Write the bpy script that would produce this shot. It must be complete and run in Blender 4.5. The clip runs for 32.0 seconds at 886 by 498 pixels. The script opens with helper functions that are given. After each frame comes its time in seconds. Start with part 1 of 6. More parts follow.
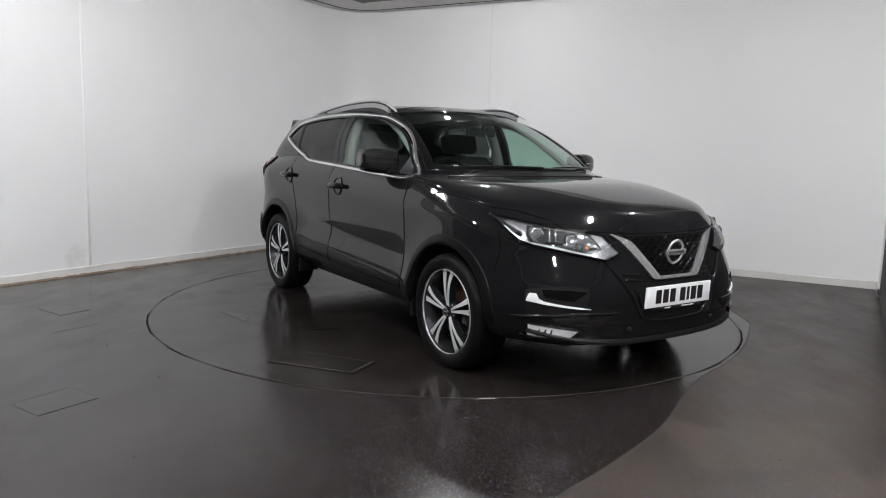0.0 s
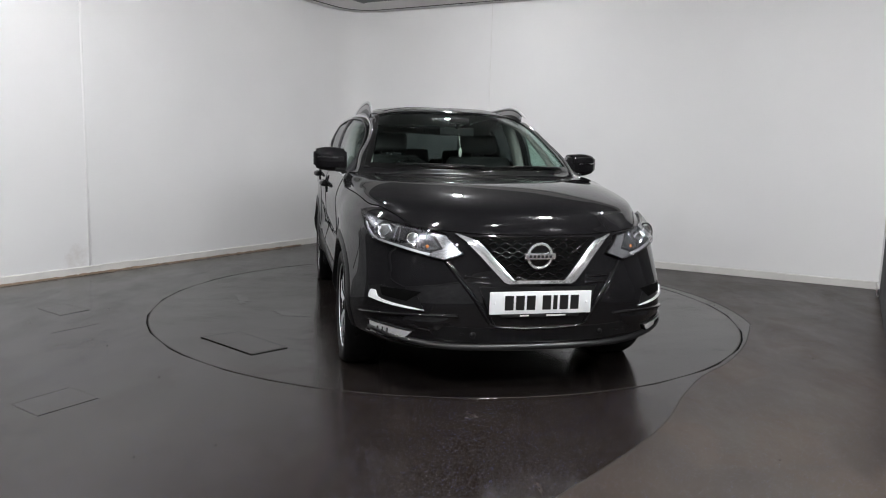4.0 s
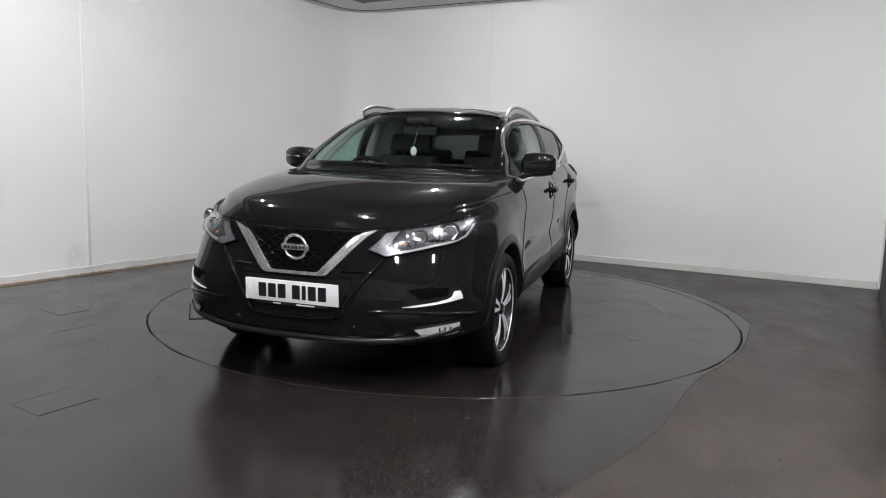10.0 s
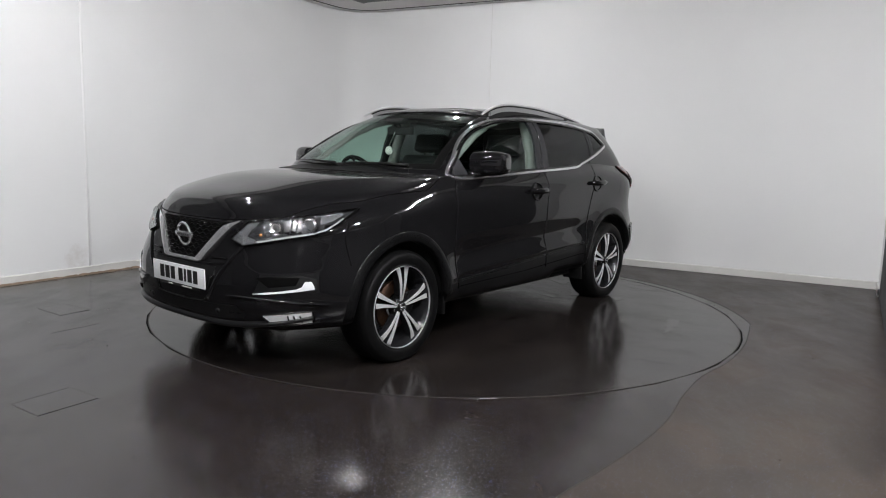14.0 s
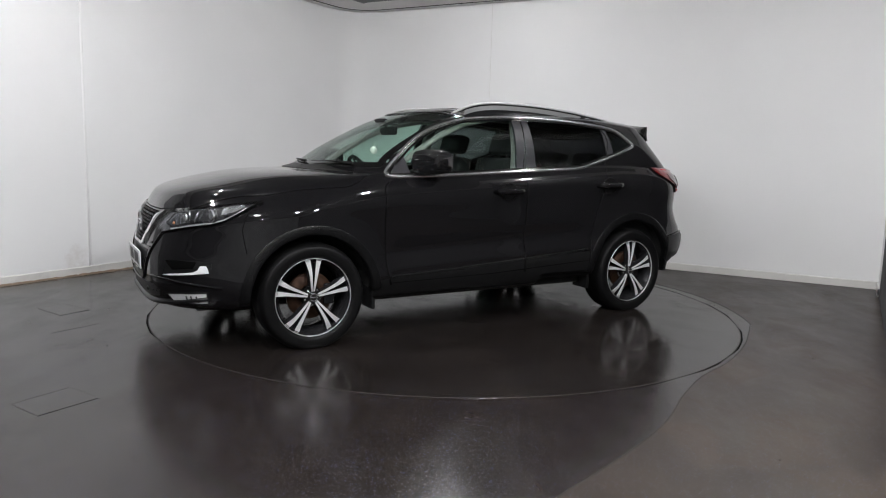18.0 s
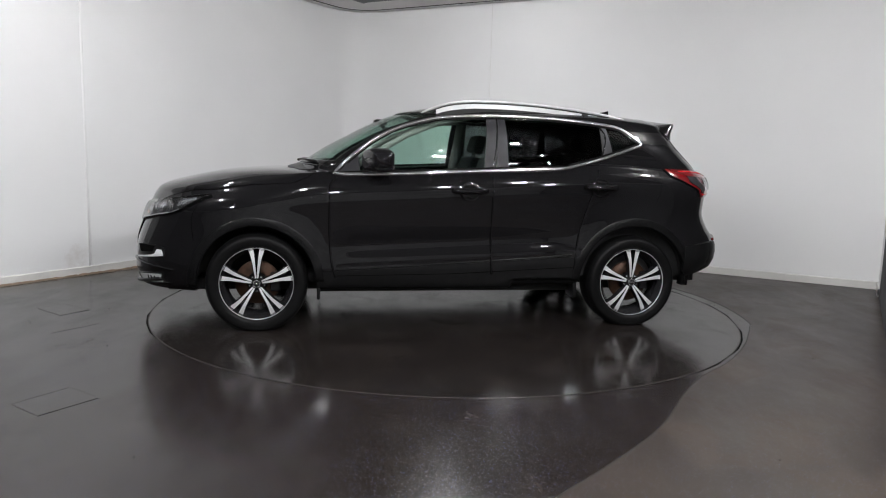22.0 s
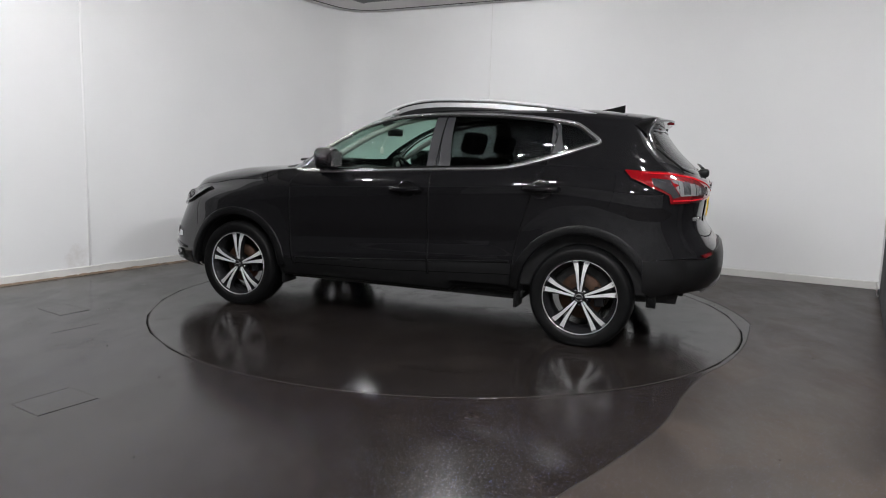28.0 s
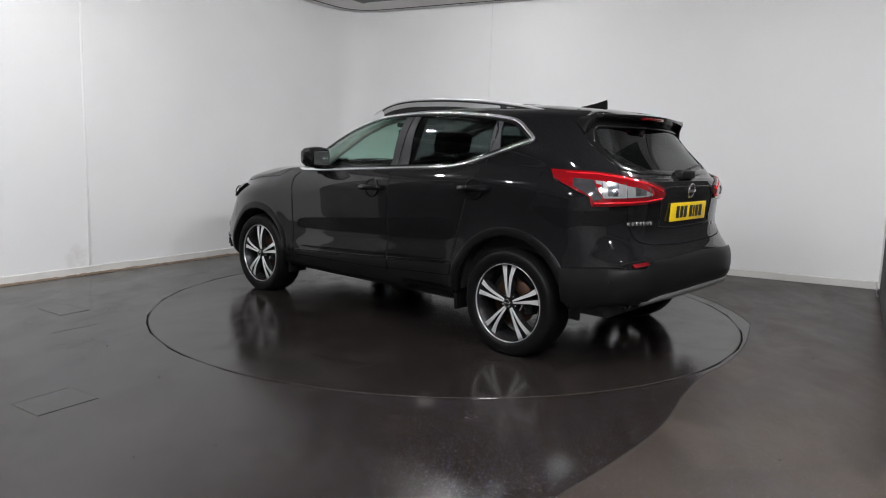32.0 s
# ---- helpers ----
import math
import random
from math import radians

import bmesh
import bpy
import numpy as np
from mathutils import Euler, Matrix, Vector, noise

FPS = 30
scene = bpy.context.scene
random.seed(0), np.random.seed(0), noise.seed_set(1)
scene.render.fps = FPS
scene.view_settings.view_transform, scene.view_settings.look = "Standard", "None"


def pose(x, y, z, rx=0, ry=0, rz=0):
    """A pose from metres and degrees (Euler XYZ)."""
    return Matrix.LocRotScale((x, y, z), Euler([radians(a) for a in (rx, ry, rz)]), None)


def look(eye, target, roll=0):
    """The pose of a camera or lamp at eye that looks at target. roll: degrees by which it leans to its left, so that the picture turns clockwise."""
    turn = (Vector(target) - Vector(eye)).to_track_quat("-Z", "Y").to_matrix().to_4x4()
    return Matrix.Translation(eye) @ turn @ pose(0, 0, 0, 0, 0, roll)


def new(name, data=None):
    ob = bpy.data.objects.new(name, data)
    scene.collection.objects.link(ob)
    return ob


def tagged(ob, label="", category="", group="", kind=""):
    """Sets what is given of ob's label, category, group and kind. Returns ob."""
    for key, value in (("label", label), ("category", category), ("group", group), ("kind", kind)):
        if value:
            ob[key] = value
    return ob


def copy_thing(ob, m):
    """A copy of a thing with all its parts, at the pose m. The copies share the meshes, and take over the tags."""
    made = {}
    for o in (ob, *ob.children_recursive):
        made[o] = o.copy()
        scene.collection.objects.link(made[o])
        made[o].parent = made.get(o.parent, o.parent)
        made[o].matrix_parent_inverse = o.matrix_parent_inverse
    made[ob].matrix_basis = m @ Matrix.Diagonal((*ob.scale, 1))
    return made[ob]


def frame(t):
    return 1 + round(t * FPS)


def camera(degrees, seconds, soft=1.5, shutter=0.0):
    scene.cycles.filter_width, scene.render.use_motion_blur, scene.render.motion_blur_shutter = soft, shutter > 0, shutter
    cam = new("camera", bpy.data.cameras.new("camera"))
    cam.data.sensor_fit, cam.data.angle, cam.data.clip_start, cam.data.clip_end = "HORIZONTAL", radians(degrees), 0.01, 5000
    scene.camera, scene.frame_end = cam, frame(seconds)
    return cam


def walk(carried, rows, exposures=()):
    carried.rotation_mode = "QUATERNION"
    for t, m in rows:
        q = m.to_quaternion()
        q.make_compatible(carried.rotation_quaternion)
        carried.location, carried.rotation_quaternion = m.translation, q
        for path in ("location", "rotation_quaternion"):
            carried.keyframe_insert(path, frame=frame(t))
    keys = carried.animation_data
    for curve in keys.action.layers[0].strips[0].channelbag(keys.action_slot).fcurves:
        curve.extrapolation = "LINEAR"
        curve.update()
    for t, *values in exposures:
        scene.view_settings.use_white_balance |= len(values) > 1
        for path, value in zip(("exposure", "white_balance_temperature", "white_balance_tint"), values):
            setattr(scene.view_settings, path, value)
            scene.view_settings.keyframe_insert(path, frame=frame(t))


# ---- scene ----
from mathutils.bvhtree import BVHTree
from mathutils.geometry import delaunay_2d_cdt

# ---- camera: it stands still on a tripod ----
cam = camera(64.78, 32.0, soft=1.05)
EYE = Vector((0.0, -5.590, 1.215))
YAW, PITCH = radians(0.26), radians(7.873)
AIM = EYE + Vector((-math.sin(YAW) * math.cos(PITCH), math.cos(YAW) * math.cos(PITCH), -math.sin(PITCH)))
VIEW = look(EYE, AIM, 1.59)
walk(cam, [(0.0, VIEW), (32.0, VIEW)])

# ---- turntable: steady turn about the world origin ----
TURN_START, TURN_RATE = -55.995, -5.17586
CAR_OFF = (0.092, -0.065)
TABLE_R = 2.235


def turn_rows(off):
    """One row a second for a thing that stands at off on the turntable."""
    rows = []
    for t in range(33):
        a = TURN_START + TURN_RATE * t
        m = pose(0, 0, 0, 0, 0, a) @ pose(off[0], off[1], 0)
        rows.append((float(t), m))
    return rows


# ---- light ----
world = bpy.data.worlds.new("world")
scene.world = world
world.use_nodes = True
world.node_tree.nodes["Background"].inputs["Color"].default_value = (0.9, 0.95, 1.0, 1)
world.node_tree.nodes["Background"].inputs["Strength"].default_value = 0.02
scene.view_settings.exposure = 0.0
PANEL_POWER = 700.0
# place and size of the square lights
# the last one, over the far half, is added to brighten the back walls
LIGHTS = ((-2.6, -1.75, 0.10), (-1.0, -3.3, 0.15), (1.6, -2.8, 0.15), (0.0, -5.8, 0.15), (-2.6, -4.9, 0.13), (1.2, -4.3, 0.15), (3.0, -4.9, 0.15), (2.6, -0.9, 0.10), (-2.4, -0.4, 0.075), (0.1, 1.3, 0.08))


# ---- materials ----
def mat(name, color, rough=0.5, metal=0.0, **extra):
    """A principled material; extra sets further inputs by name with underscores."""
    m = bpy.data.materials.new(name)
    m.use_nodes = True
    b = m.node_tree.nodes["Principled BSDF"]
    b.inputs["Base Color"].default_value = (*color, 1)
    b.inputs["Roughness"].default_value = rough
    b.inputs["Metallic"].default_value = metal
    for k, val in extra.items():
        b.inputs[k.replace("_", " ")].default_value = val
    return m


def node(m, kind, **vals):
    n = m.node_tree.nodes.new(kind)
    for k, val in vals.items():
        n.inputs[k.replace("_", " ")].default_value = val
    return n


def link(m, a, out, b, inp):
    m.node_tree.links.new(a.outputs[out], b.inputs[inp])


def ramp(m, src, out, stops):
    r = m.node_tree.nodes.new("ShaderNodeValToRGB")
    els = r.color_ramp.elements
    while len(els) < len(stops):
        els.new(0.5)
    for e, (p, c) in zip(els, stops):
        e.position = p
        e.color = (*c, 1) if len(c) == 3 else c
    link(m, src, out, r, "Fac")
    return r


def coords(m, scale):
    tc = m.node_tree.nodes.new("ShaderNodeTexCoord")
    mp = node(m, "ShaderNodeMapping", Scale=scale if hasattr(scale, "__len__") else (scale, scale, scale))
    link(m, tc, "Object", mp, "Vector")
    return mp


def bump(m, src, out, strength, dist):
    b = node(m, "ShaderNodeBump", Strength=strength, Distance=dist)
    link(m, src, out, b, "Height")
    link(m, b, "Normal", m.node_tree.nodes["Principled BSDF"], "Normal")
    return b


def grained(name, color, rough, scale, spread=0.25, bumps=0.1, dist=0.002, metal=0.0, rough_spread=0.08):
    """Two scales of variation in colour and roughness plus a fine relief."""
    m = mat(name, color, rough, metal)
    b = m.node_tree.nodes["Principled BSDF"]
    mp = coords(m, scale)
    n1 = node(m, "ShaderNodeTexNoise", Scale=1.0, Detail=3.0)
    n2 = node(m, "ShaderNodeTexNoise", Scale=14.0, Detail=4.0)
    link(m, mp, "Vector", n1, "Vector")
    link(m, mp, "Vector", n2, "Vector")
    lo = tuple(c * (1 - spread) for c in color)
    hi = tuple(min(1, c * (1 + spread)) for c in color)
    r = ramp(m, n1, "Fac", [(0.3, lo), (0.7, hi)])
    link(m, r, "Color", b, "Base Color")
    rr = ramp(m, n2, "Fac", [(0.3, (rough - rough_spread,) * 3), (0.7, (rough + rough_spread,) * 3)])
    link(m, rr, "Color", b, "Roughness")
    bump(m, n2, "Fac", bumps, dist)
    return m


def vinyl(name, base, rough, dirt, fleck, spec=0.38, stain=0.5):
    """Speckled safety vinyl: dark brown ground, fine pale and bluish flakes, cloudy wear, dried stains and dull smears."""
    m = mat(name, base, rough, 0.0, Specular_IOR_Level=spec)
    b = m.node_tree.nodes["Principled BSDF"]
    mp = coords(m, 1.0)
    cloud = node(m, "ShaderNodeTexNoise", Scale=1.6, Detail=5.0, Roughness=0.62)
    fine = node(m, "ShaderNodeTexNoise", Scale=55.0, Detail=2.0)
    for n in (cloud, fine):
        link(m, mp, "Vector", n, "Vector")
    colour = ramp(m, cloud, "Fac", [(0.32, base), (0.72, dirt)])
    # dried water marks with uneven rims
    marks = node(m, "ShaderNodeTexNoise", Scale=2.3, Detail=8.0, Roughness=0.68, Distortion=0.6)
    link(m, mp, "Vector", marks, "Vector")
    dried = ramp(m, marks, "Fac", [(0.53, (0, 0, 0)), (0.60, (stain,) * 3), (0.64, (stain * 0.45,) * 3), (0.72, (stain * 0.8,) * 3)])
    mix = m.node_tree.nodes.new("ShaderNodeMixRGB")
    mix.inputs["Color2"].default_value = (dirt[0] * 2.1, dirt[1] * 2.0, dirt[2] * 1.9, 1)
    link(m, dried, "Color", mix, "Fac")
    link(m, colour, "Color", mix, "Color1")
    colour = mix
    # flakes of two sizes
    for scale, rarity, gain in ((160.0, 0.88, 1.0), (270.0, 0.83, 0.8)):
        flake = node(m, "ShaderNodeTexVoronoi", Scale=scale)
        link(m, mp, "Vector", flake, "Vector")
        pick = m.node_tree.nodes.new("ShaderNodeSeparateColor")
        link(m, flake, "Color", pick, "Color")
        rare = ramp(m, pick, "Red", [(rarity, (0, 0, 0)), (rarity + 0.02, (1, 1, 1))])
        near = ramp(m, flake, "Distance", [(0.24, (1, 1, 1)), (0.34, (0, 0, 0))])
        mask = m.node_tree.nodes.new("ShaderNodeMath")
        mask.operation = "MULTIPLY"
        link(m, rare, "Color", mask, 0)
        link(m, near, "Color", mask, 1)
        tone = tuple(c * gain for c in fleck)
        tint = ramp(m, pick, "Green", [(0.0, tone), (0.45, tuple(c * 0.45 for c in tone)), (0.8, (tone[0] * 0.40, tone[1] * 0.55, tone[2] * 1.15))])
        mix = m.node_tree.nodes.new("ShaderNodeMixRGB")
        link(m, mask, 0, mix, "Fac")
        link(m, colour, "Color", mix, "Color1")
        link(m, tint, "Color", mix, "Color2")
        colour = mix
    link(m, colour, "Color", b, "Base Color")
    smear = node(m, "ShaderNodeTexNoise", Scale=3.5, Detail=6.0, Roughness=0.7)
    mp2 = coords(m, (1.0, 0.45, 1.0))
    link(m, mp2, "Vector", smear, "Vector")
    rr = ramp(m, smear, "Fac", [(0.3, (rough - 0.05,) * 3), (0.75, (rough + 0.10,) * 3)])
    dull = m.node_tree.nodes.new("ShaderNodeMath")
    dull.operation = "MULTIPLY_ADD"
    dull.inputs[1].default_value = 0.22
    link(m, dried, "Color", dull, 0)
    link(m, rr, "Color", dull, 2)
    link(m, dull, 0, b, "Roughness")
    bump(m, fine, "Fac", 0.06, 0.002)
    return m


def wall_paint():
    """White emulsion, faintly uneven, with scuffs near the floor."""
    m = mat("wall_paint", (0.78, 0.78, 0.78), 0.55)
    b = m.node_tree.nodes["Principled BSDF"]
    mp = coords(m, 1.0)
    n1 = node(m, "ShaderNodeTexNoise", Scale=0.9, Detail=4.0)
    n2 = node(m, "ShaderNodeTexNoise", Scale=60.0, Detail=3.0)
    for n in (n1, n2):
        link(m, mp, "Vector", n, "Vector")
    r = ramp(m, n1, "Fac", [(0.3, (0.82, 0.82, 0.825)), (0.7, (0.86, 0.86, 0.86))])
    # a brownish splash low on the wall by the turntable
    geo = m.node_tree.nodes.new("ShaderNodeNewGeometry")
    dist = m.node_tree.nodes.new("ShaderNodeVectorMath")
    dist.operation = "DISTANCE"
    dist.inputs[1].default_value = (-3.38, 0.72, 0.17)
    link(m, geo, "Position", dist, 0)
    n3 = node(m, "ShaderNodeTexNoise", Scale=11.0, Detail=5.0, Roughness=0.7)
    link(m, mp, "Vector", n3, "Vector")
    sub = m.node_tree.nodes.new("ShaderNodeMath")
    sub.operation = "MULTIPLY_ADD"
    sub.inputs[1].default_value = 0.42
    link(m, n3, "Fac", sub, 0)
    link(m, dist, "Value", sub, 2)
    mask = ramp(m, sub, 0, [(0.22, (0.24,) * 3), (0.34, (0.0,) * 3)])
    mix = m.node_tree.nodes.new("ShaderNodeMixRGB")
    mix.inputs["Color2"].default_value = (0.42, 0.36, 0.29, 1)
    link(m, mask, "Color", mix, "Fac")
    link(m, r, "Color", mix, "Color1")
    # a faint grey smudge on the back wall at bumper height
    mp3 = coords(m, (1.0, 1.0, 3.2))
    smudge = m.node_tree.nodes.new("ShaderNodeVectorMath")
    smudge.operation = "DISTANCE"
    smudge.inputs[1].default_value = (1.636, 2.505, 2.131)
    link(m, mp3, "Vector", smudge, 0)
    n4 = node(m, "ShaderNodeTexNoise", Scale=9.0, Detail=5.0, Roughness=0.7)
    link(m, mp3, "Vector", n4, "Vector")
    add = m.node_tree.nodes.new("ShaderNodeMath")
    add.operation = "MULTIPLY_ADD"
    add.inputs[1].default_value = 0.5
    link(m, n4, "Fac", add, 0)
    link(m, smudge, "Value", add, 2)
    mask2 = ramp(m, add, 0, [(0.26, (0.20,) * 3), (0.48, (0.0,) * 3)])
    mix2 = m.node_tree.nodes.new("ShaderNodeMixRGB")
    mix2.inputs["Color2"].default_value = (0.42, 0.42, 0.43, 1)
    link(m, mask2, "Color", mix2, "Fac")
    link(m, mix, "Color", mix2, "Color1")
    link(m, mix2, "Color", b, "Base Color")
    bump(m, n2, "Fac", 0.05, 0.002)
    return m


M_WALL = wall_paint()
M_SKIRT = grained("skirting_paint", (0.70, 0.69, 0.665), 0.45, 3.0, 0.06)
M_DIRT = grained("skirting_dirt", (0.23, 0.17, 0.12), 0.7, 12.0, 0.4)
# tones of the unseen walls, set by how bright the car's reflections should be
M_DARKWALL = grained("dark_wall", (0.055, 0.055, 0.056), 0.85, 2.0)
M_REARWALL = grained("rear_wall", (0.36, 0.36, 0.363), 0.85, 2.0)
M_GREYA = grained("grey_wall", (0.28, 0.28, 0.285), 0.85, 2.0)
M_GREYB = grained("deep_grey_wall", (0.07, 0.07, 0.072), 0.85, 2.0)
M_CEIL = grained("ceiling_tile", (0.70, 0.70, 0.69), 0.8, 4.0, 0.05)
M_DARKCEIL = grained("ceiling_paint", (0.76, 0.74, 0.725), 0.85, 3.0, 0.05)
M_FLOOR = vinyl("floor_vinyl", (0.0125, 0.0092, 0.0078), 0.19, (0.0185, 0.0142, 0.0122), (0.235, 0.235, 0.265), 0.38, 0.15)
M_FLOORW = vinyl("floor_vinyl_worn", (0.0235, 0.0175, 0.0138), 0.38, (0.0415, 0.0322, 0.0260), (0.24, 0.24, 0.27), 0.30, 0.35)
M_TABLE = vinyl("turntable_vinyl", (0.0112, 0.0090, 0.0080), 0.145, (0.0175, 0.0142, 0.0125), (0.08, 0.08, 0.09), 0.38, 0.28)
M_GAP = mat("gap_black", (0.002, 0.002, 0.002), 0.9, 0.0, Specular_IOR_Level=0.05)
M_EDGE = mat("floor_edge_metal", (0.025, 0.023, 0.022), 0.6, 0.1)
M_JOINT = mat("joint_filler", (0.90, 0.90, 0.90), 0.5)
M_CEILMID = grained("unseen_ceiling_dark", (0.20, 0.20, 0.20), 0.85, 3.0, 0.08)
M_BEAD = mat("ceiling_bead", (0.06, 0.06, 0.06), 0.6)
M_SCUFF = grained("damp_patch", (0.013, 0.011, 0.010), 0.09, 9.0, 0.35, rough_spread=0.04)
M_GROUT = grained("floor_patch_filler", (0.075, 0.07, 0.065), 0.4, 6.0)


def paint():
    m = mat("black_paint", (0.004, 0.004, 0.0045), 0.5, 0.0, Coat_Weight=1.0, Coat_Roughness=0.02, Coat_IOR=1.48, Specular_IOR_Level=0.02)
    b = m.node_tree.nodes["Principled BSDF"]
    mp = coords(m, 1.0)
    fl = node(m, "ShaderNodeTexVoronoi", Scale=900.0)
    link(m, mp, "Vector", fl, "Vector")
    r = ramp(m, fl, "Distance", [(0.0, (0.0125, 0.0122, 0.0135)), (0.5, (0.0048, 0.0046, 0.0052))])
    link(m, r, "Color", b, "Base Color")
    dust = node(m, "ShaderNodeTexNoise", Scale=5.0, Detail=5.0)
    link(m, mp, "Vector", dust, "Vector")
    rr = ramp(m, dust, "Fac", [(0.35, (0.004,) * 3), (0.8, (0.028,) * 3)])
    link(m, rr, "Color", b, "Coat Roughness")
    return m


def glass(name, tint, rough=0.0):
    """Thin car glass: mostly see-through in its tint, with a mirror-like gloss by Fresnel."""
    m = bpy.data.materials.new(name)
    m.use_nodes = True
    t = m.node_tree
    t.nodes.remove(t.nodes["Principled BSDF"])
    out = t.nodes["Material Output"]
    tr = t.nodes.new("ShaderNodeBsdfTransparent")
    tr.inputs["Color"].default_value = (*tint, 1)
    gl = t.nodes.new("ShaderNodeBsdfGlossy")
    gl.inputs["Roughness"].default_value = rough
    lw = t.nodes.new("ShaderNodeLayerWeight")
    lw.inputs["Blend"].default_value = 0.5
    pw = t.nodes.new("ShaderNodeMath")
    pw.operation = "POWER"
    pw.inputs[1].default_value = 4.5
    fr = t.nodes.new("ShaderNodeMath")
    fr.operation = "MULTIPLY_ADD"
    fr.inputs[1].default_value = 0.85
    fr.inputs[2].default_value = 0.025
    t.links.new(lw.outputs["Facing"], pw.inputs[0])
    t.links.new(pw.outputs[0], fr.inputs[0])
    mx = t.nodes.new("ShaderNodeMixShader")
    t.links.new(fr.outputs[0], mx.inputs[0])
    t.links.new(tr.outputs[0], mx.inputs[1])
    t.links.new(gl.outputs[0], mx.inputs[2])
    t.links.new(mx.outputs[0], out.inputs[0])
    return m


M_PAINT = paint()
M_GLASS = glass("green_glass", (0.80, 0.90, 0.86))
M_PRIV = glass("privacy_glass", (0.32, 0.33, 0.335))
M_LENS = glass("clear_lens", (0.97, 0.975, 0.98))
M_REDLENS = mat("red_lens", (0.15, 0.0025, 0.005), 0.06, 0.0, Coat_Weight=1.0, Emission_Color=(0.0, 0.0, 0.0, 1))
M_REDBAR = mat("red_light_bar", (0.50, 0.010, 0.018), 0.10, 0.0, Coat_Weight=1.0)
M_CHROME = mat("chrome", (0.84, 0.84, 0.85), 0.16, 0.95)
M_VCHROME = mat("polished_chrome", (0.86, 0.86, 0.87), 0.15, 0.85)
M_SATIN = mat("satin_alloy", (0.74, 0.74, 0.75), 0.30, 0.5)
M_ARCH = grained("arch_plastic", (0.0045, 0.0045, 0.0048), 0.30, 20.0, 0.2, 0.1, 0.001)
M_ARCH.node_tree.nodes["Principled BSDF"].inputs["Specular IOR Level"].default_value = 0.2
M_LAMPDARK = mat("lamp_housing", (0.05, 0.05, 0.053), 0.22, 0.5)
M_SEMI = mat("semi_gloss_black", (0.008, 0.008, 0.0085), 0.3, 0.0, Specular_IOR_Level=0.35)
M_FOG = mat("fog_glass", (0.72, 0.73, 0.74), 0.18, 0.35)
M_RAIL = mat("rail_alloy", (0.42, 0.42, 0.425), 0.32, 0.75)
M_MACHINED = mat("machined_alloy", (0.80, 0.80, 0.81), 0.33, 0.45)
M_RIMLIP = mat("rim_lip_alloy", (0.72, 0.72, 0.73), 0.30, 0.6)
M_PLASTIC = grained("black_plastic", (0.007, 0.007, 0.0073), 0.36, 20.0, 0.2, 0.15, 0.001)
M_PLASTIC.node_tree.nodes["Principled BSDF"].inputs["Specular IOR Level"].default_value = 0.25
M_GLOSSBLACK = mat("gloss_black", (0.006, 0.006, 0.006), 0.08)
M_PILLAR = mat("pillar_trim", (0.028, 0.028, 0.031), 0.45, 0.0, Specular_IOR_Level=0.25)
M_RUBBER = grained("tyre_rubber", (0.0042, 0.0042, 0.0044), 0.5, 30.0, 0.2, 0.1, 0.001)
M_RUBBER.node_tree.nodes["Principled BSDF"].inputs["Specular IOR Level"].default_value = 0.14
M_DARKALLOY = mat("dark_alloy", (0.035, 0.035, 0.038), 0.25, 0.6)
M_RUST = grained("brake_disc", (0.045, 0.022, 0.012), 0.5, 20.0, 0.4, metal=0.6)
M_UNDER = grained("underbody", (0.012, 0.012, 0.012), 0.8, 10.0)
M_SEAT = grained("seat_cloth", (0.009, 0.009, 0.0095), 0.85, 25.0, 0.2)
M_TRIM = grained("cabin_trim", (0.022, 0.022, 0.023), 0.65, 25.0, 0.2)
M_LINER = grained("roof_lining", (0.30, 0.295, 0.28), 0.9, 25.0, 0.06)
M_PLATEW = mat("plate_white", (0.78, 0.79, 0.80), 0.35)
M_PLATEY = mat("plate_yellow", (0.80, 0.55, 0.02), 0.35)
M_INK = mat("plate_black", (0.01, 0.01, 0.01), 0.4)
M_REFLECTOR = mat("lamp_reflector", (0.46, 0.47, 0.49), 0.12, 0.95)
M_LAMPGREY = mat("lamp_silver", (0.36, 0.365, 0.38), 0.22, 0.75)
M_LAMPGLASS = mat("projector_glass", (0.16, 0.165, 0.17), 0.04, 0.3, Coat_Weight=1.0)
M_AMBER = mat("amber_bulb", (0.55, 0.20, 0.07), 0.2)
M_WHITEPLASTIC = mat("white_plastic", (0.75, 0.75, 0.70), 0.4)
M_DRL = mat("daytime_lamp", (0.85, 0.86, 0.88), 0.2, 0.1)
M_WING = mat("lamp_wing", (0.34, 0.345, 0.35), 0.3, 0.2)


def emissive(name, color, strength):
    m = mat(name, color, 0.5)
    b = m.node_tree.nodes["Principled BSDF"]
    b.inputs["Emission Color"].default_value = (*color, 1)
    b.inputs["Emission Strength"].default_value = strength
    return m


M_PANEL = emissive("panel_glow", (0.985, 0.985, 1.0), PANEL_POWER)


# ---- mesh helpers ----
def part(name, bm, material, parent, label="", smooth=True):
    me = bpy.data.meshes.new(name)
    bm.to_mesh(me)
    bm.free()
    if smooth:
        me.polygons.foreach_set("use_smooth", [True] * len(me.polygons))
    me.materials.append(material)
    ob = new(name, me)
    ob.parent = parent
    if label:
        tagged(ob, label)
    return ob


def edges_sharp(ob, angle=35):
    """Split the shading at edges sharper than angle."""
    me = ob.data
    bm = bmesh.new()
    bm.from_mesh(me)
    lim = radians(angle)
    for e in bm.edges:
        if len(e.link_faces) != 2 or e.calc_face_angle(0) > lim:
            e.smooth = False
    bm.to_mesh(me)
    bm.free()
    return ob


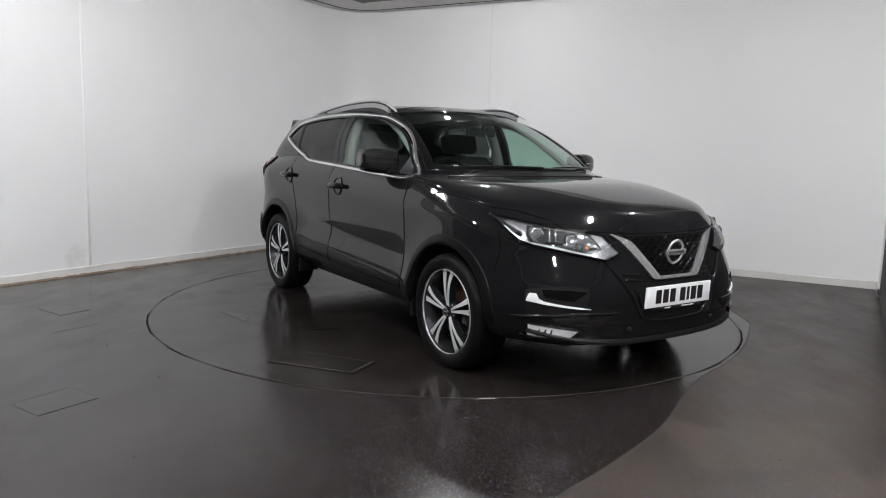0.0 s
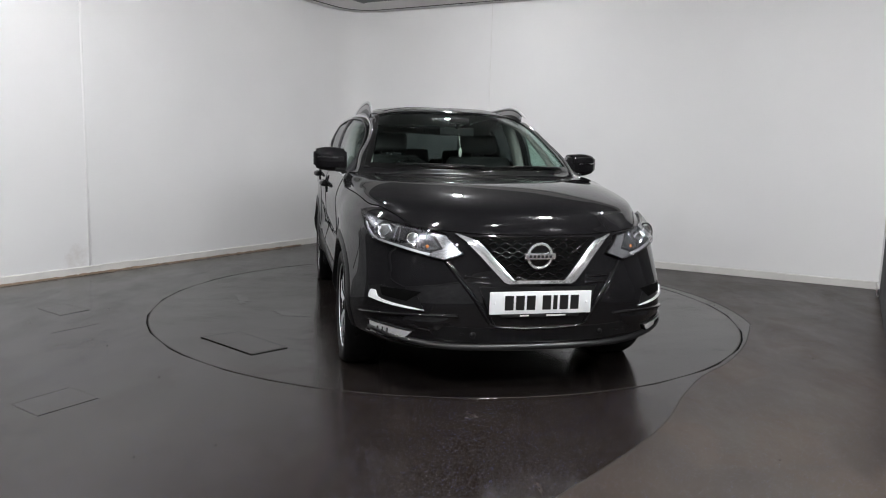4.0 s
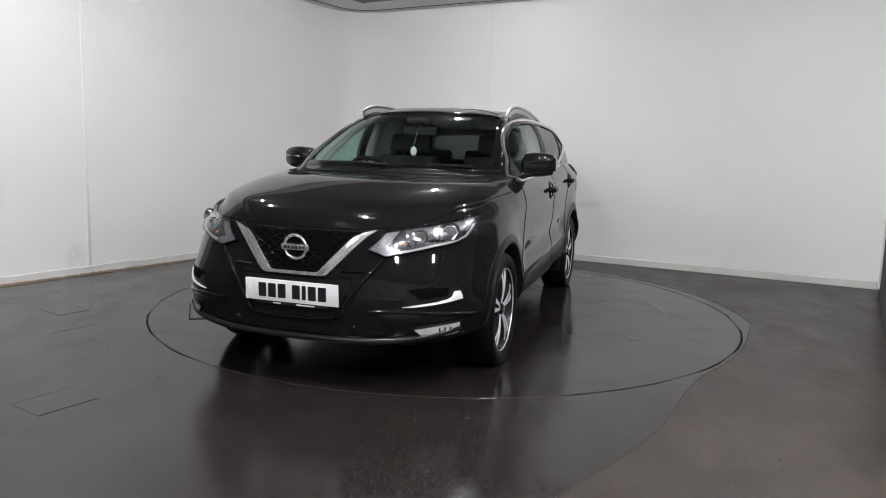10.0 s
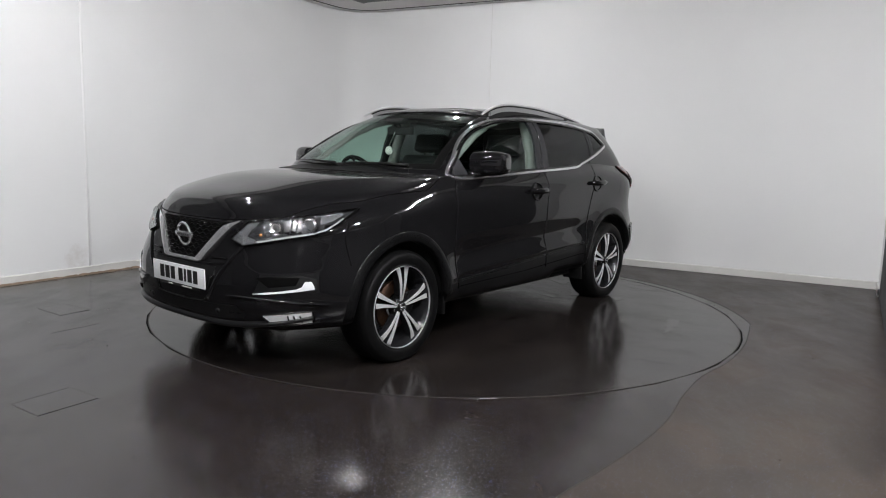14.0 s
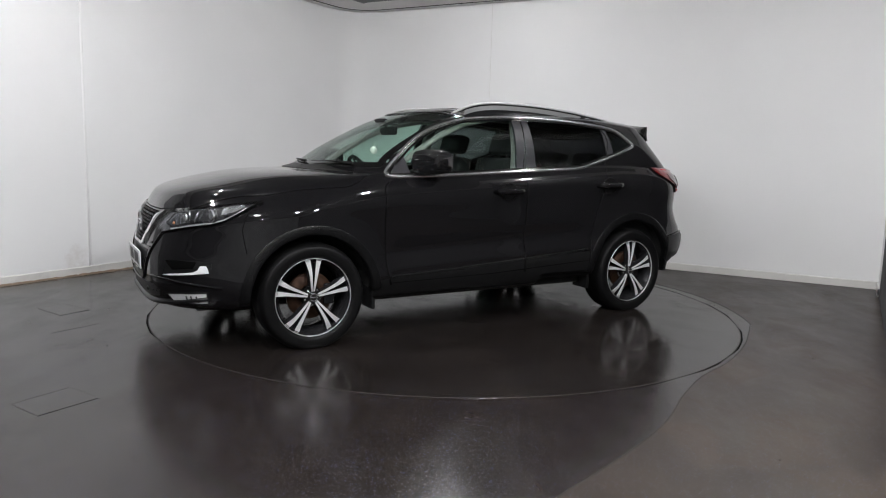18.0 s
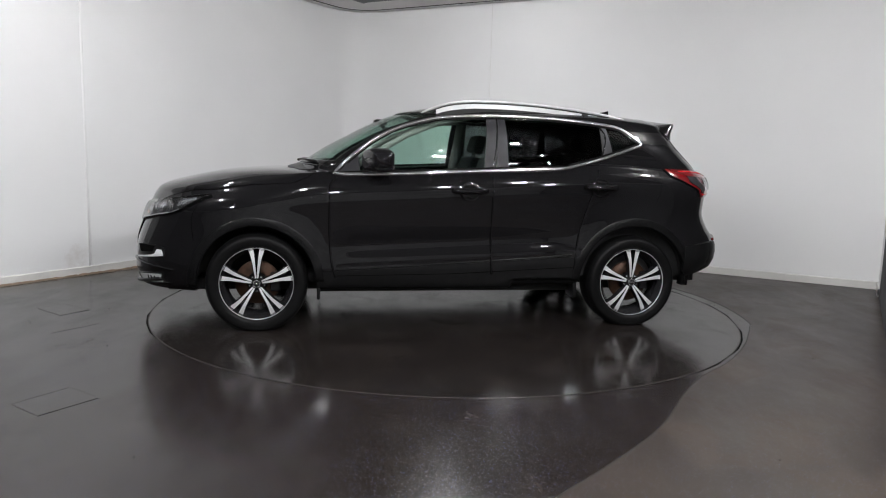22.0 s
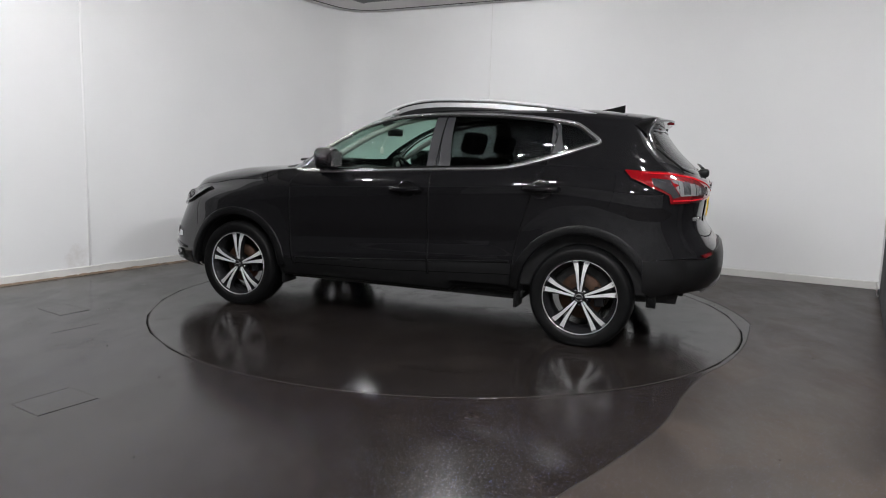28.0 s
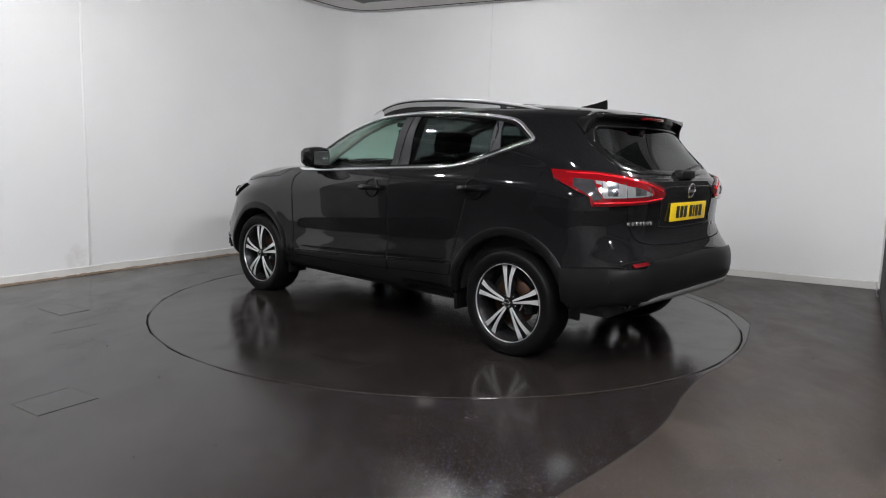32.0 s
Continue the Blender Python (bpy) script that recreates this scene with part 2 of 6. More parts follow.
def box(bm, lo, hi, bevel=0.0, segs=2, m=None):
    c = [(a + b) / 2 for a, b in zip(lo, hi)]
    d = [b - a for a, b in zip(lo, hi)]
    mt = Matrix.Translation(c) @ Matrix.Diagonal((*d, 1))
    r = bmesh.ops.create_cube(bm, size=1.0, matrix=(m @ mt) if m else mt)
    if bevel:
        es = {e for v in r["verts"] for e in v.link_edges}
        bmesh.ops.bevel(bm, geom=list(es), offset=bevel, segments=segs, affect="EDGES", profile=0.6)
    return bm


def lathe(bm, prof, n=48, m=None, closed=False):
    """Turn a profile of (radius, height) about y: the height runs along +y."""
    rows = []
    for r, h in prof:
        row = []
        for i in range(n):
            a = 2 * math.pi * i / n
            p = Vector((r * math.cos(a), h, r * math.sin(a)))
            row.append(bm.verts.new(m @ p if m else p))
        rows.append(row)
    pairs = list(zip(rows, rows[1:]))
    if closed:
        pairs.append((rows[-1], rows[0]))
    for a, b in pairs:
        for i in range(n):
            j = (i + 1) % n
            bm.faces.new((a[i], a[j], b[j], b[i]))
    return rows


def tube(bm, pts, radius, n=8, flat=1.0, caps=True, up=Vector((0, 0, 1))):
    """Sweep a round (or flattened) section along points; radius may be one number or one per point."""
    pts = [Vector(p) for p in pts]
    rads = radius if hasattr(radius, "__len__") else [radius] * len(pts)
    rings = []
    for i, p in enumerate(pts):
        d = (pts[min(i + 1, len(pts) - 1)] - pts[max(i - 1, 0)]).normalized()
        s = d.cross(up)
        s = s.normalized() if s.length > 1e-5 else Vector((1, 0, 0))
        q = s.cross(d).normalized()
        rings.append([bm.verts.new(p + s * (rads[i] * math.cos(2 * math.pi * k / n)) + q * (flat * rads[i] * math.sin(2 * math.pi * k / n))) for k in range(n)])
    for a, b in zip(rings, rings[1:]):
        for k in range(n):
            bm.faces.new((a[k], a[(k + 1) % n], b[(k + 1) % n], b[k]))
    if caps:
        bm.faces.new(rings[0][::-1])
        bm.faces.new(rings[-1])
    return bm


def spline(pts, per=8):
    """Catmull-Rom through points of any dimension."""
    p = np.array(pts, float)
    p = np.vstack([2 * p[0] - p[1], p, 2 * p[-1] - p[-2]])
    out = []
    for i in range(1, len(p) - 2):
        for k in range(per):
            t = k / per
            out.append(0.5 * ((2 * p[i]) + (p[i + 1] - p[i - 1]) * t + (2 * p[i - 1] - 5 * p[i] + 4 * p[i + 1] - p[i + 2]) * t * t + (-p[i - 1] + 3 * p[i] - 3 * p[i + 1] + p[i + 2]) * t ** 3))
    out.append(p[-2])
    return np.array(out)


def inside(poly, x, y):
    c = False
    for (x1, y1), (x2, y2) in zip(poly, np.roll(poly, -1, axis=0)):
        if (y1 > y) != (y2 > y) and x < (x2 - x1) * (y - y1) / (y2 - y1) + x1:
            c = not c
    return c


def inside_many(poly, q):
    """Which of the points q lie in the polygon."""
    poly = np.asarray(poly, float)
    c = np.zeros(len(q), bool)
    for (x1, y1), (x2, y2) in zip(poly, np.roll(poly, -1, axis=0)):
        if y1 == y2:
            continue
        hit = ((y1 > q[:, 1]) != (y2 > q[:, 1])) & (q[:, 0] < (x2 - x1) * (q[:, 1] - y1) / (y2 - y1) + x1)
        c ^= hit
    return c


# ---- the room ----
CEIL_Z = 3.0
CORNER = Vector((-1.33, 4.03))
RIGHT = Vector((4.237, 1.169))
LDIR = Vector((-1.543, -2.486)).normalized()
BDIR = (RIGHT - CORNER).normalized()
RDIR = Vector((-0.50, -0.866))
LEFT_END = CORNER + LDIR * 9.2
RIGHT_WHITE = RIGHT + RDIR * 0.45
RIGHT_END = RIGHT + RDIR * 3.1


def rounded_corner(c, d1, d2, r, n=14):
    """Points that round the corner c between two wall directions, from d1's side to d2's."""
    return [c + d1 * (r * (1 - t) ** 2) + d2 * (r * t * t) for t in [i / n for i in range(n + 1)]]


def wall_strip(name, pts, thick, z0, z1, material, label=""):
    """An upright wall of some thickness along a line of plan points; its room side is on the right of the line."""
    bm = bmesh.new()
    pts = [Vector(p) for p in pts]
    outs = []
    for i, p in enumerate(pts):
        d = (pts[min(i + 1, len(pts) - 1)] - pts[max(i - 1, 0)]).normalized()
        outs.append(p + Vector((-d.y, d.x)) * thick)
    ring = pts + outs[::-1]
    lo = [bm.verts.new((p.x, p.y, z0)) for p in ring]
    hi = [bm.verts.new((p.x, p.y, z1)) for p in ring]
    n = len(ring)
    for i in range(n):
        j = (i + 1) % n
        bm.faces.new((lo[i], lo[j], hi[j], hi[i]))
    k = len(pts)
    for i in range(k - 1):
        bm.faces.new((hi[i], hi[i + 1], hi[n - 2 - i], hi[n - 1 - i]))
        bm.faces.new((lo[i + 1], lo[i], lo[n - 1 - i], lo[n - 2 - i]))
    bmesh.ops.recalc_face_normals(bm, faces=bm.faces)
    ob = part(name, bm, material, None, label)
    edges_sharp(ob, 40)
    return tagged(ob, label or "plain white painted wall", "wall", kind="structure")


arc = rounded_corner(CORNER, LDIR, BDIR, 0.6)
WHITE_END = CORNER + LDIR * 4.8
wall_strip("wall_left", [WHITE_END, arc[0]], 0.15, 0, CEIL_Z, M_WALL, "white painted studio wall with board joints")
wall_strip("wall_corner", arc, 0.15, 0, CEIL_Z, M_WALL, "white painted wall curving round the corner")
wall_strip("wall_back", [arc[-1], RIGHT], 0.15, 0, CEIL_Z, M_WALL, "white painted studio wall behind the turntable")
wall_strip("wall_right", [RIGHT, RIGHT_WHITE], 0.15, 0, CEIL_Z, M_WALL, "white painted side wall of the studio")
# unseen grey and dark walls, added to shape what the car reflects
wall_strip("wall_grey_3", [RIGHT_WHITE, RIGHT_END], 0.15, 0, CEIL_Z, M_GREYB, "unseen grey wall added beside the camera, toned for the car's reflections")
BACK = [RIGHT_END, Vector((4.6, -2.6)), Vector((4.6, -8.2)), Vector((LEFT_END.x, -8.2)), LEFT_END]
GREY_A, GREY_B = CORNER + LDIR * 5.6, CORNER + LDIR * 6.6
wall_strip("wall_grey_1", [GREY_A, WHITE_END], 0.15, 0, CEIL_Z, M_GREYA, "unseen grey wall added beside the camera, toned for the car's reflections")
wall_strip("wall_grey_2", [GREY_B, GREY_A], 0.15, 0, CEIL_Z, M_GREYB, "unseen grey wall added beside the camera, toned for the car's reflections")
wall_strip("wall_dark_5", [LEFT_END, GREY_B], 0.15, 0, CEIL_Z, M_DARKWALL, "unseen dark grey wall added beside the camera to darken the car's reflections")
for i in range(4):
    wall_strip(f"wall_dark_{i + 1}", [BACK[i], BACK[i + 1]], 0.15, 0, CEIL_Z, M_REARWALL if i == 2 else M_DARKWALL, "unseen grey wall added behind the camera, toned for the car's reflections" if i == 2 else "unseen dark grey wall added beside the camera to darken the car's reflections")


def skirting(name, pts, h, t, label):
    pts = [Vector(p) for p in pts]
    bm = bmesh.new()
    prof = [(0.0, 0.0), (t, 0.0), (t, h - 0.006), (t - 0.006, h), (0.0, h)]
    rows = []
    for i, p in enumerate(pts):
        d = (pts[min(i + 1, len(pts) - 1)] - pts[max(i - 1, 0)]).normalized()
        nrm = Vector((d.y, -d.x))
        rows.append([bm.verts.new((p.x + nrm.x * a, p.y + nrm.y * a, 0.002 + b)) for a, b in prof])
    for a, b in zip(rows, rows[1:]):
        for k in range(len(prof) - 1):
            bm.faces.new((a[k], b[k], b[k + 1], a[k + 1]))
    bmesh.ops.recalc_face_normals(bm, faces=bm.faces)
    ob = edges_sharp(part(name, bm, M_SKIRT, None), 30)
    return tagged(ob, label, "skirting", kind="structure")


skirting("baseboard_left", [WHITE_END, arc[0]] + arc[1:], 0.075, 0.016, "off-white skirting board, scuffed at the floor")
skirting("baseboard_back", [arc[-1] + BDIR * 0.001, RIGHT], 0.075, 0.016, "off-white skirting board along the wall")
skirting("baseboard_right", [RIGHT, RIGHT_WHITE], 0.075, 0.016, "off-white skirting board along the side wall")

# board joints in the walls
def wall_joint(name, p, d, z0, z1, w, label, material):
    bm = bmesh.new()
    nrm = Vector((d.y, -d.x))
    a = p - d * w / 2
    m = Matrix(((d.x, nrm.x, 0, a.x), (d.y, nrm.y, 0, a.y), (0, 0, 1, 0), (0, 0, 0, 1)))
    box(bm, (0, -0.004, z0), (w, 0.004, z1), 0.0015, 1, m)
    return tagged(part(name, bm, material, None), label, "wall joint", kind="structure")


# ---- ceiling ----
def ceiling():
    """Ceiling with a shallow lining strip that follows the rounded corner."""
    poly = [LEFT_END] + arc + [RIGHT, RIGHT_END] + BACK[1:4]
    bm = bmesh.new()
    lo = [bm.verts.new((p.x, p.y, CEIL_Z)) for p in poly]
    hi = [bm.verts.new((p.x, p.y, CEIL_Z + 0.12)) for p in poly]
    bm.faces.new(lo[::-1])
    bm.faces.new(hi)
    for i in range(len(poly)):
        j = (i + 1) % len(poly)
        bm.faces.new((lo[i], lo[j], hi[j], hi[i]))
    bmesh.ops.recalc_face_normals(bm, faces=bm.faces)
    return tagged(part("ceiling", bm, M_CEIL, None, smooth=False), "pale suspended ceiling of the studio", "ceiling", kind="structure")


ceiling()


# ---- floor, with a round well for the turntable ----
def plan_mesh(outline, hole, lines=(), z=0.0, keep=None):
    """A flat sheet from plan polygons; keep picks triangles by their centre."""
    pts, edges = [], []

    def loop(ps, closed=True):
        k = len(pts)
        pts.extend([Vector((p[0], p[1])) for p in ps])
        n = len(ps)
        edges.extend([(k + i, k + i + 1) for i in range(n - 1)] + ([(k + n - 1, k)] if closed else []))

    loop(outline)
    if hole is not None:
        loop(hole)
    for l in lines:
        loop(l, False)
    vs, _, fs, *_ = delaunay_2d_cdt(pts, edges, [], 1, 1e-5)
    bm = bmesh.new()
    bv = [bm.verts.new((v[0], v[1], z)) for v in vs]
    for f in fs:
        c = sum((vs[i] for i in f), Vector((0, 0))) / len(f)
        if keep is None or keep(c):
            bm.faces.new([bv[i] for i in f])
    for v in [v for v in bm.verts if not v.link_faces]:
        bm.verts.remove(v)
    for f in bm.faces:
        if f.normal.z < 0:
            f.normal_flip()
    return bm


def circle(r, n=160, x=0.0, y=0.0):
    return [(x + r * math.cos(2 * math.pi * i / n), y + r * math.sin(2 * math.pi * i / n)) for i in range(n)]


ROOM = [LEFT_END] + arc + [RIGHT, RIGHT_END] + BACK[1:4]
WELL = circle(TABLE_R + 0.012)
# the worn sheet begins at a line that runs from the turntable's rim towards the camera
BAND = TABLE_R + 0.012
SEAM = [(2.211, -0.643), (2.012, -1.04), (1.744, -1.449), (1.454, -1.778), (1.226, -2.136), (1.23, -2.13), (1.05, -2.46), (0.845, -2.743), (0.60, -3.03), (0.42, -3.23), (0.0, -3.75), (-0.6, -4.6), (-0.9, -8.1)]
SEAM = [tuple(p) for p in spline(SEAM, 6)]
ARC2 = [(2.345 * math.cos(radians(a)), 2.345 * math.sin(radians(a))) for a in range(75, -14, -2)]
WORN = ARC2 + SEAM + [(4.7, -8.1), (4.7, -2.6), tuple(RIGHT_END + Vector((0.5, 0))), tuple(RIGHT + Vector((0.6, 0.3))), (2.4, 3.6), (0.6, 3.2)]
WORN = np.array(WORN)


def is_worn(c):
    return inside(WORN, c[0], c[1])


floor = tagged(part("floor", plan_mesh(ROOM, WELL, [list(map(tuple, WORN)) + [tuple(WORN[0])]], 0.0, lambda c: c.length > TABLE_R and inside(np.array([tuple(p) for p in ROOM]), *c) and not is_worn(c)), M_FLOOR, None, smooth=False), "dark speckled safety vinyl floor, polished", "floor", kind="structure")
floor_worn = tagged(part("floor_worn", plan_mesh(ROOM, WELL, [list(map(tuple, WORN)) + [tuple(WORN[0])]], 0.0, lambda c: c.length > TABLE_R and inside(np.array([tuple(p) for p in ROOM]), *c) and is_worn(c)), M_FLOORW, None, smooth=False), "brownish speckled vinyl floor, dull and worn", "floor", kind="structure")


def well():
    bm = bmesh.new()
    a = [bm.verts.new((x, y, -0.001)) for x, y in circle(TABLE_R + 0.012)]
    b = [bm.verts.new((x, y, -0.12)) for x, y in circle(TABLE_R + 0.012)]
    for i in range(len(a)):
        j = (i + 1) % len(a)
        bm.faces.new((a[i], a[j], b[j], b[i]))
    bm.faces.new(b)
    return tagged(part("turntable_well", bm, M_GAP, None), "black gap of the turntable well", "pit", kind="structure")


well()


# ---- turntable ----
def outline_strip(bm, pts, w, h, closed=True):
    """A thin raised strip along plan points."""
    pts = [Vector(p) for p in pts]
    n = len(pts)
    rows = []
    for i, p in enumerate(pts):
        a = pts[i - 1] if (closed or i) else p
        b = pts[(i + 1) % n] if (closed or i < n - 1) else p
        d = (b - a).normalized()
        s = Vector((-d.y, d.x)) * w / 2
        rows.append([bm.verts.new((p.x + s.x, p.y + s.y, 0.0005)), bm.verts.new((p.x + s.x * 0.6, p.y + s.y * 0.6, h)), bm.verts.new((p.x - s.x * 0.6, p.y - s.y * 0.6, h)), bm.verts.new((p.x - s.x, p.y - s.y, 0.0005))])
    for i in range(n if closed else n - 1):
        a, b = rows[i], rows[(i + 1) % n]
        for k in range(3):
            bm.faces.new((a[k], b[k], b[k + 1], a[k + 1]))
    return bm


def turntable():
    root = tagged(new("turntable"), "round dark vinyl-covered car turntable flush with the floor", "turntable")
    bm = bmesh.new()
    top = [bm.verts.new((x, y, 0.0)) for x, y in circle(TABLE_R - 0.003)]
    rim = [bm.verts.new((x, y, -0.004)) for x, y in circle(TABLE_R)]
    low = [bm.verts.new((x, y, -0.1)) for x, y in circle(TABLE_R)]
    bm.faces.new(top)
    for a, b in ((top, rim), (rim, low)):
        for i in range(len(a)):
            j = (i + 1) % len(a)
            bm.faces.new((a[i], b[i], b[j], a[j]))
    bmesh.ops.recalc_face_normals(bm, faces=bm.faces)
    edges_sharp(part("disc", bm, M_TABLE, root, "dark glossy vinyl disc"), 30)
    bm = bmesh.new()
    outline_strip(bm, circle(TABLE_R - 0.004), 0.007, 0.0012)
    part("rim_trim", bm, M_EDGE, root, "thin dark metal rim")
    # lift-out hatch with a worn edge
    a0 = radians(TURN_START + TURN_RATE * 6.0)
    back = Matrix.Rotation(-a0, 2)
    quad = [back @ Vector(p) for p in ((-1.75, -0.96), (-1.40, -1.375), (-1.20, -1.24), (-1.53, -0.83))]
    bm = bmesh.new()
    vs = [bm.verts.new((p.x, p.y, 0.003)) for p in quad]
    bm.faces.new(vs)
    bmesh.ops.recalc_face_normals(bm, faces=bm.faces)
    hatch = part("hatch_cover", bm, M_TABLE, root, "rectangular lift-out hatch cover", smooth=False)
    bm = bmesh.new()
    outline_strip(bm, [quad[0], quad[1], quad[2]], 0.009, 0.004, False)
    part("open_joint", bm, M_GAP, hatch, "dark gaping joint")
    bm = bmesh.new()
    outline_strip(bm, [quad[2], quad[3], quad[0]], 0.003, 0.0035, False)
    part("tight_joint", bm, M_EDGE, hatch)
    mid = sum(quad, Vector((0, 0))) / 4
    bm = bmesh.new()
    outline_strip(bm, [q + (mid - q) * 0.075 for q in (quad[0], quad[0].lerp(quad[1], 0.5), quad[1], quad[1].lerp(quad[2], 0.6), quad[2])], 0.005, 0.0042, False)
    part("worn_lip", bm, M_GROUT, hatch, "pale worn lip of the cover")
    # damp patches left by the tyres on the disc
    rng = random.Random(5)
    for x, y, rx, ry, turn in ((0.48, 1.08, 0.13, 0.07, 20), (0.54, 1.51, 0.07, 0.03, 60), (-0.63, 1.65, 0.30, 0.05, 15), (0.09, 0.64, 0.16, 0.06, -30), (-1.58, 0.18, 0.16, 0.09, 70), (-1.20, 0.56, 0.22, 0.08, 40), (-1.22, 0.95, 0.10, 0.05, 10), (-0.77, -0.13, 0.20, 0.10, 60), (-0.90, 0.02, 0.06, 0.03, 20), (0.80, 0.39, 0.13, 0.06, 85), (0.70, 0.25, 0.05, 0.03, 10), (-1.29, 0.71, 0.20, 0.10, 30), (-0.89, 0.45, 0.10, 0.04, 75), (-0.84, 0.92, 0.09, 0.05, 15), (0.27, -1.24, 0.18, 0.06, 50), (-0.29, -1.61, 0.22, 0.05, 10)):
        bm = bmesh.new()
        vs = []
        ph = rng.random() * 6
        for i in range(36):
            a = 2 * math.pi * i / 36
            k = 0.75 + 0.18 * math.sin(3 * a + ph) + 0.14 * math.sin(7 * a + 2 * ph) + 0.10 * rng.random()
            u, v = rx * k * math.cos(a), ry * k * math.sin(a)
            c, s = math.cos(radians(turn)), math.sin(radians(turn))
            vs.append(bm.verts.new((x + c * u - s * v, y + s * u + c * v, 0.0012)))
        bm.faces.new(vs)
        part("damp_patch", bm, M_SCUFF, root, "glossy damp patch", smooth=False)
    return root


table = turntable()


# ---- hatches in the fixed floor ----
def floor_hatch(quad, dark, label):
    root = tagged(new("floor_hatch"), label, "hatch", group="floor hatches")
    bm = bmesh.new()
    vs = [bm.verts.new((x, y, 0.0012)) for x, y in quad]
    bm.faces.new(vs)
    bmesh.ops.recalc_face_normals(bm, faces=bm.faces)
    part("cover", bm, M_FLOOR, root, smooth=False)
    for i in range(4):
        bm = bmesh.new()
        outline_strip(bm, [quad[i], quad[(i + 1) % 4]], 0.0022, 0.0017, False)
        part("joint", bm, M_GROUT if i not in dark else M_GAP, root)
    return root


floor_hatch([(-2.0, -2.49), (-1.86, -2.24), (-1.65, -2.375), (-1.80, -2.62)], (0, 2), "square vinyl-covered floor hatch with dark joints")
floor_hatch([(-2.98, -0.60), (-2.88, -0.43), (-2.60, -0.60), (-2.71, -0.79)], (0, 2), "small floor hatch with one dark edge")


# ---- wear on the fixed floor ----
def floor_line(pts, w, material, name, label, cat):
    bm = bmesh.new()
    outline_strip(bm, pts, w, 0.0018, False)
    return tagged(part(name, bm, material, None), label, cat, kind="structure")


floor_line([(2.345 * math.cos(radians(a)), 2.345 * math.sin(radians(a))) for a in range(40, -13, -3)] + SEAM[:-8], 0.007, M_EDGE, "floor_seam", "dark worn seam between two floor sheets", "floor seam")
floor_line([(-2.514, -1.256), (-2.43, -1.12), (-2.342, -0.982)], 0.004, M_GROUT, "floor_cut", "short dark cut in the vinyl floor", "floor cut")


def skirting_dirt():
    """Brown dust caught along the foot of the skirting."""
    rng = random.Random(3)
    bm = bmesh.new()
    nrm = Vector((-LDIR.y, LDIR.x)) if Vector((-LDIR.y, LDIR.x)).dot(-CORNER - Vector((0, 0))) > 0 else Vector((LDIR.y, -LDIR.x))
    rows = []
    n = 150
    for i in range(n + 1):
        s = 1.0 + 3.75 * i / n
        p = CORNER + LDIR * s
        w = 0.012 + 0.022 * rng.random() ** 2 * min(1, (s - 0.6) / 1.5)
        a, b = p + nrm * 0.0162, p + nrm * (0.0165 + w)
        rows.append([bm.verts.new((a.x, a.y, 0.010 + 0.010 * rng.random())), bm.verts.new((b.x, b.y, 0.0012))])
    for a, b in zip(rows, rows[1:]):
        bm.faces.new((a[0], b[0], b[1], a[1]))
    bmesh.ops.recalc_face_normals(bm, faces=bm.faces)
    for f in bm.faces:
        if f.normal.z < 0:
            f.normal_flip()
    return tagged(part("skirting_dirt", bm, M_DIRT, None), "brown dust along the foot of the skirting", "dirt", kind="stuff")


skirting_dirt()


def crumbs():
    """Loose specks of grit on the floor."""
    rng = random.Random(11)
    bm = bmesh.new()
    spots = [(-2.035, -1.496), (1.395, -2.854), (-2.9, -1.7), (-1.2, -3.0), (2.9, -0.9)]
    spots += [(rng.uniform(-2.6, 3.2), rng.uniform(-3.2, 1.6)) for _ in range(26)]
    for x, y in spots:
        r = rng.uniform(0.003, 0.006)
        bmesh.ops.create_icosphere(bm, subdivisions=1, radius=r, matrix=pose(x, y, 0.002) @ Matrix.Diagonal((1, rng.uniform(0.6, 1.4), 0.5, 1)))
    return tagged(part("grit", bm, M_EDGE, None), "dark specks of grit on the floor", "grit", kind="stuff")


crumbs()


# ---- square lights on the ceiling, most of them towards the camera ----
def downlight(x, y, w=0.15):
    root = tagged(new("downlight"), "small square white LED ceiling light standing a little proud, lit; the farthest one is an added fill", "ceiling light", group="downlights")
    root.matrix_basis = pose(x, y, CEIL_Z - 0.006, 0, 0, 28)
    t = 0.018
    bm = bmesh.new()
    for lo, hi in (((-w / 2 - t, -w / 2 - t), (w / 2 + t, -w / 2)), ((-w / 2 - t, w / 2), (w / 2 + t, w / 2 + t)), ((-w / 2 - t, -w / 2), (-w / 2, w / 2)), ((w / 2, -w / 2), (w / 2 + t, w / 2))):
        box(bm, (lo[0], lo[1], -0.012), (hi[0], hi[1], 0.0))
    part("frame", bm, M_WHITEPLASTIC, root, smooth=False)
    bm = bmesh.new()
    box(bm, (-w / 2 + 0.001, -w / 2 + 0.001, -0.048), (w / 2 - 0.001, w / 2 - 0.001, -0.002), 0.004)
    part("diffuser", bm, M_PANEL, root, "glowing white diffuser", smooth=False)
    return root


for px, py, size in LIGHTS:
    downlight(px, py, size)

wall_joint("wall_joint_1", CORNER + LDIR * 3.77, -LDIR, 0.078, CEIL_Z - 0.002, 0.022, "pale upright joint between wall boards", M_JOINT)
wall_joint("wall_joint_2", CORNER + BDIR * 2.03, BDIR, 0.078, CEIL_Z - 0.002, 0.002, "fine upright joint between wall boards", M_SKIRT)


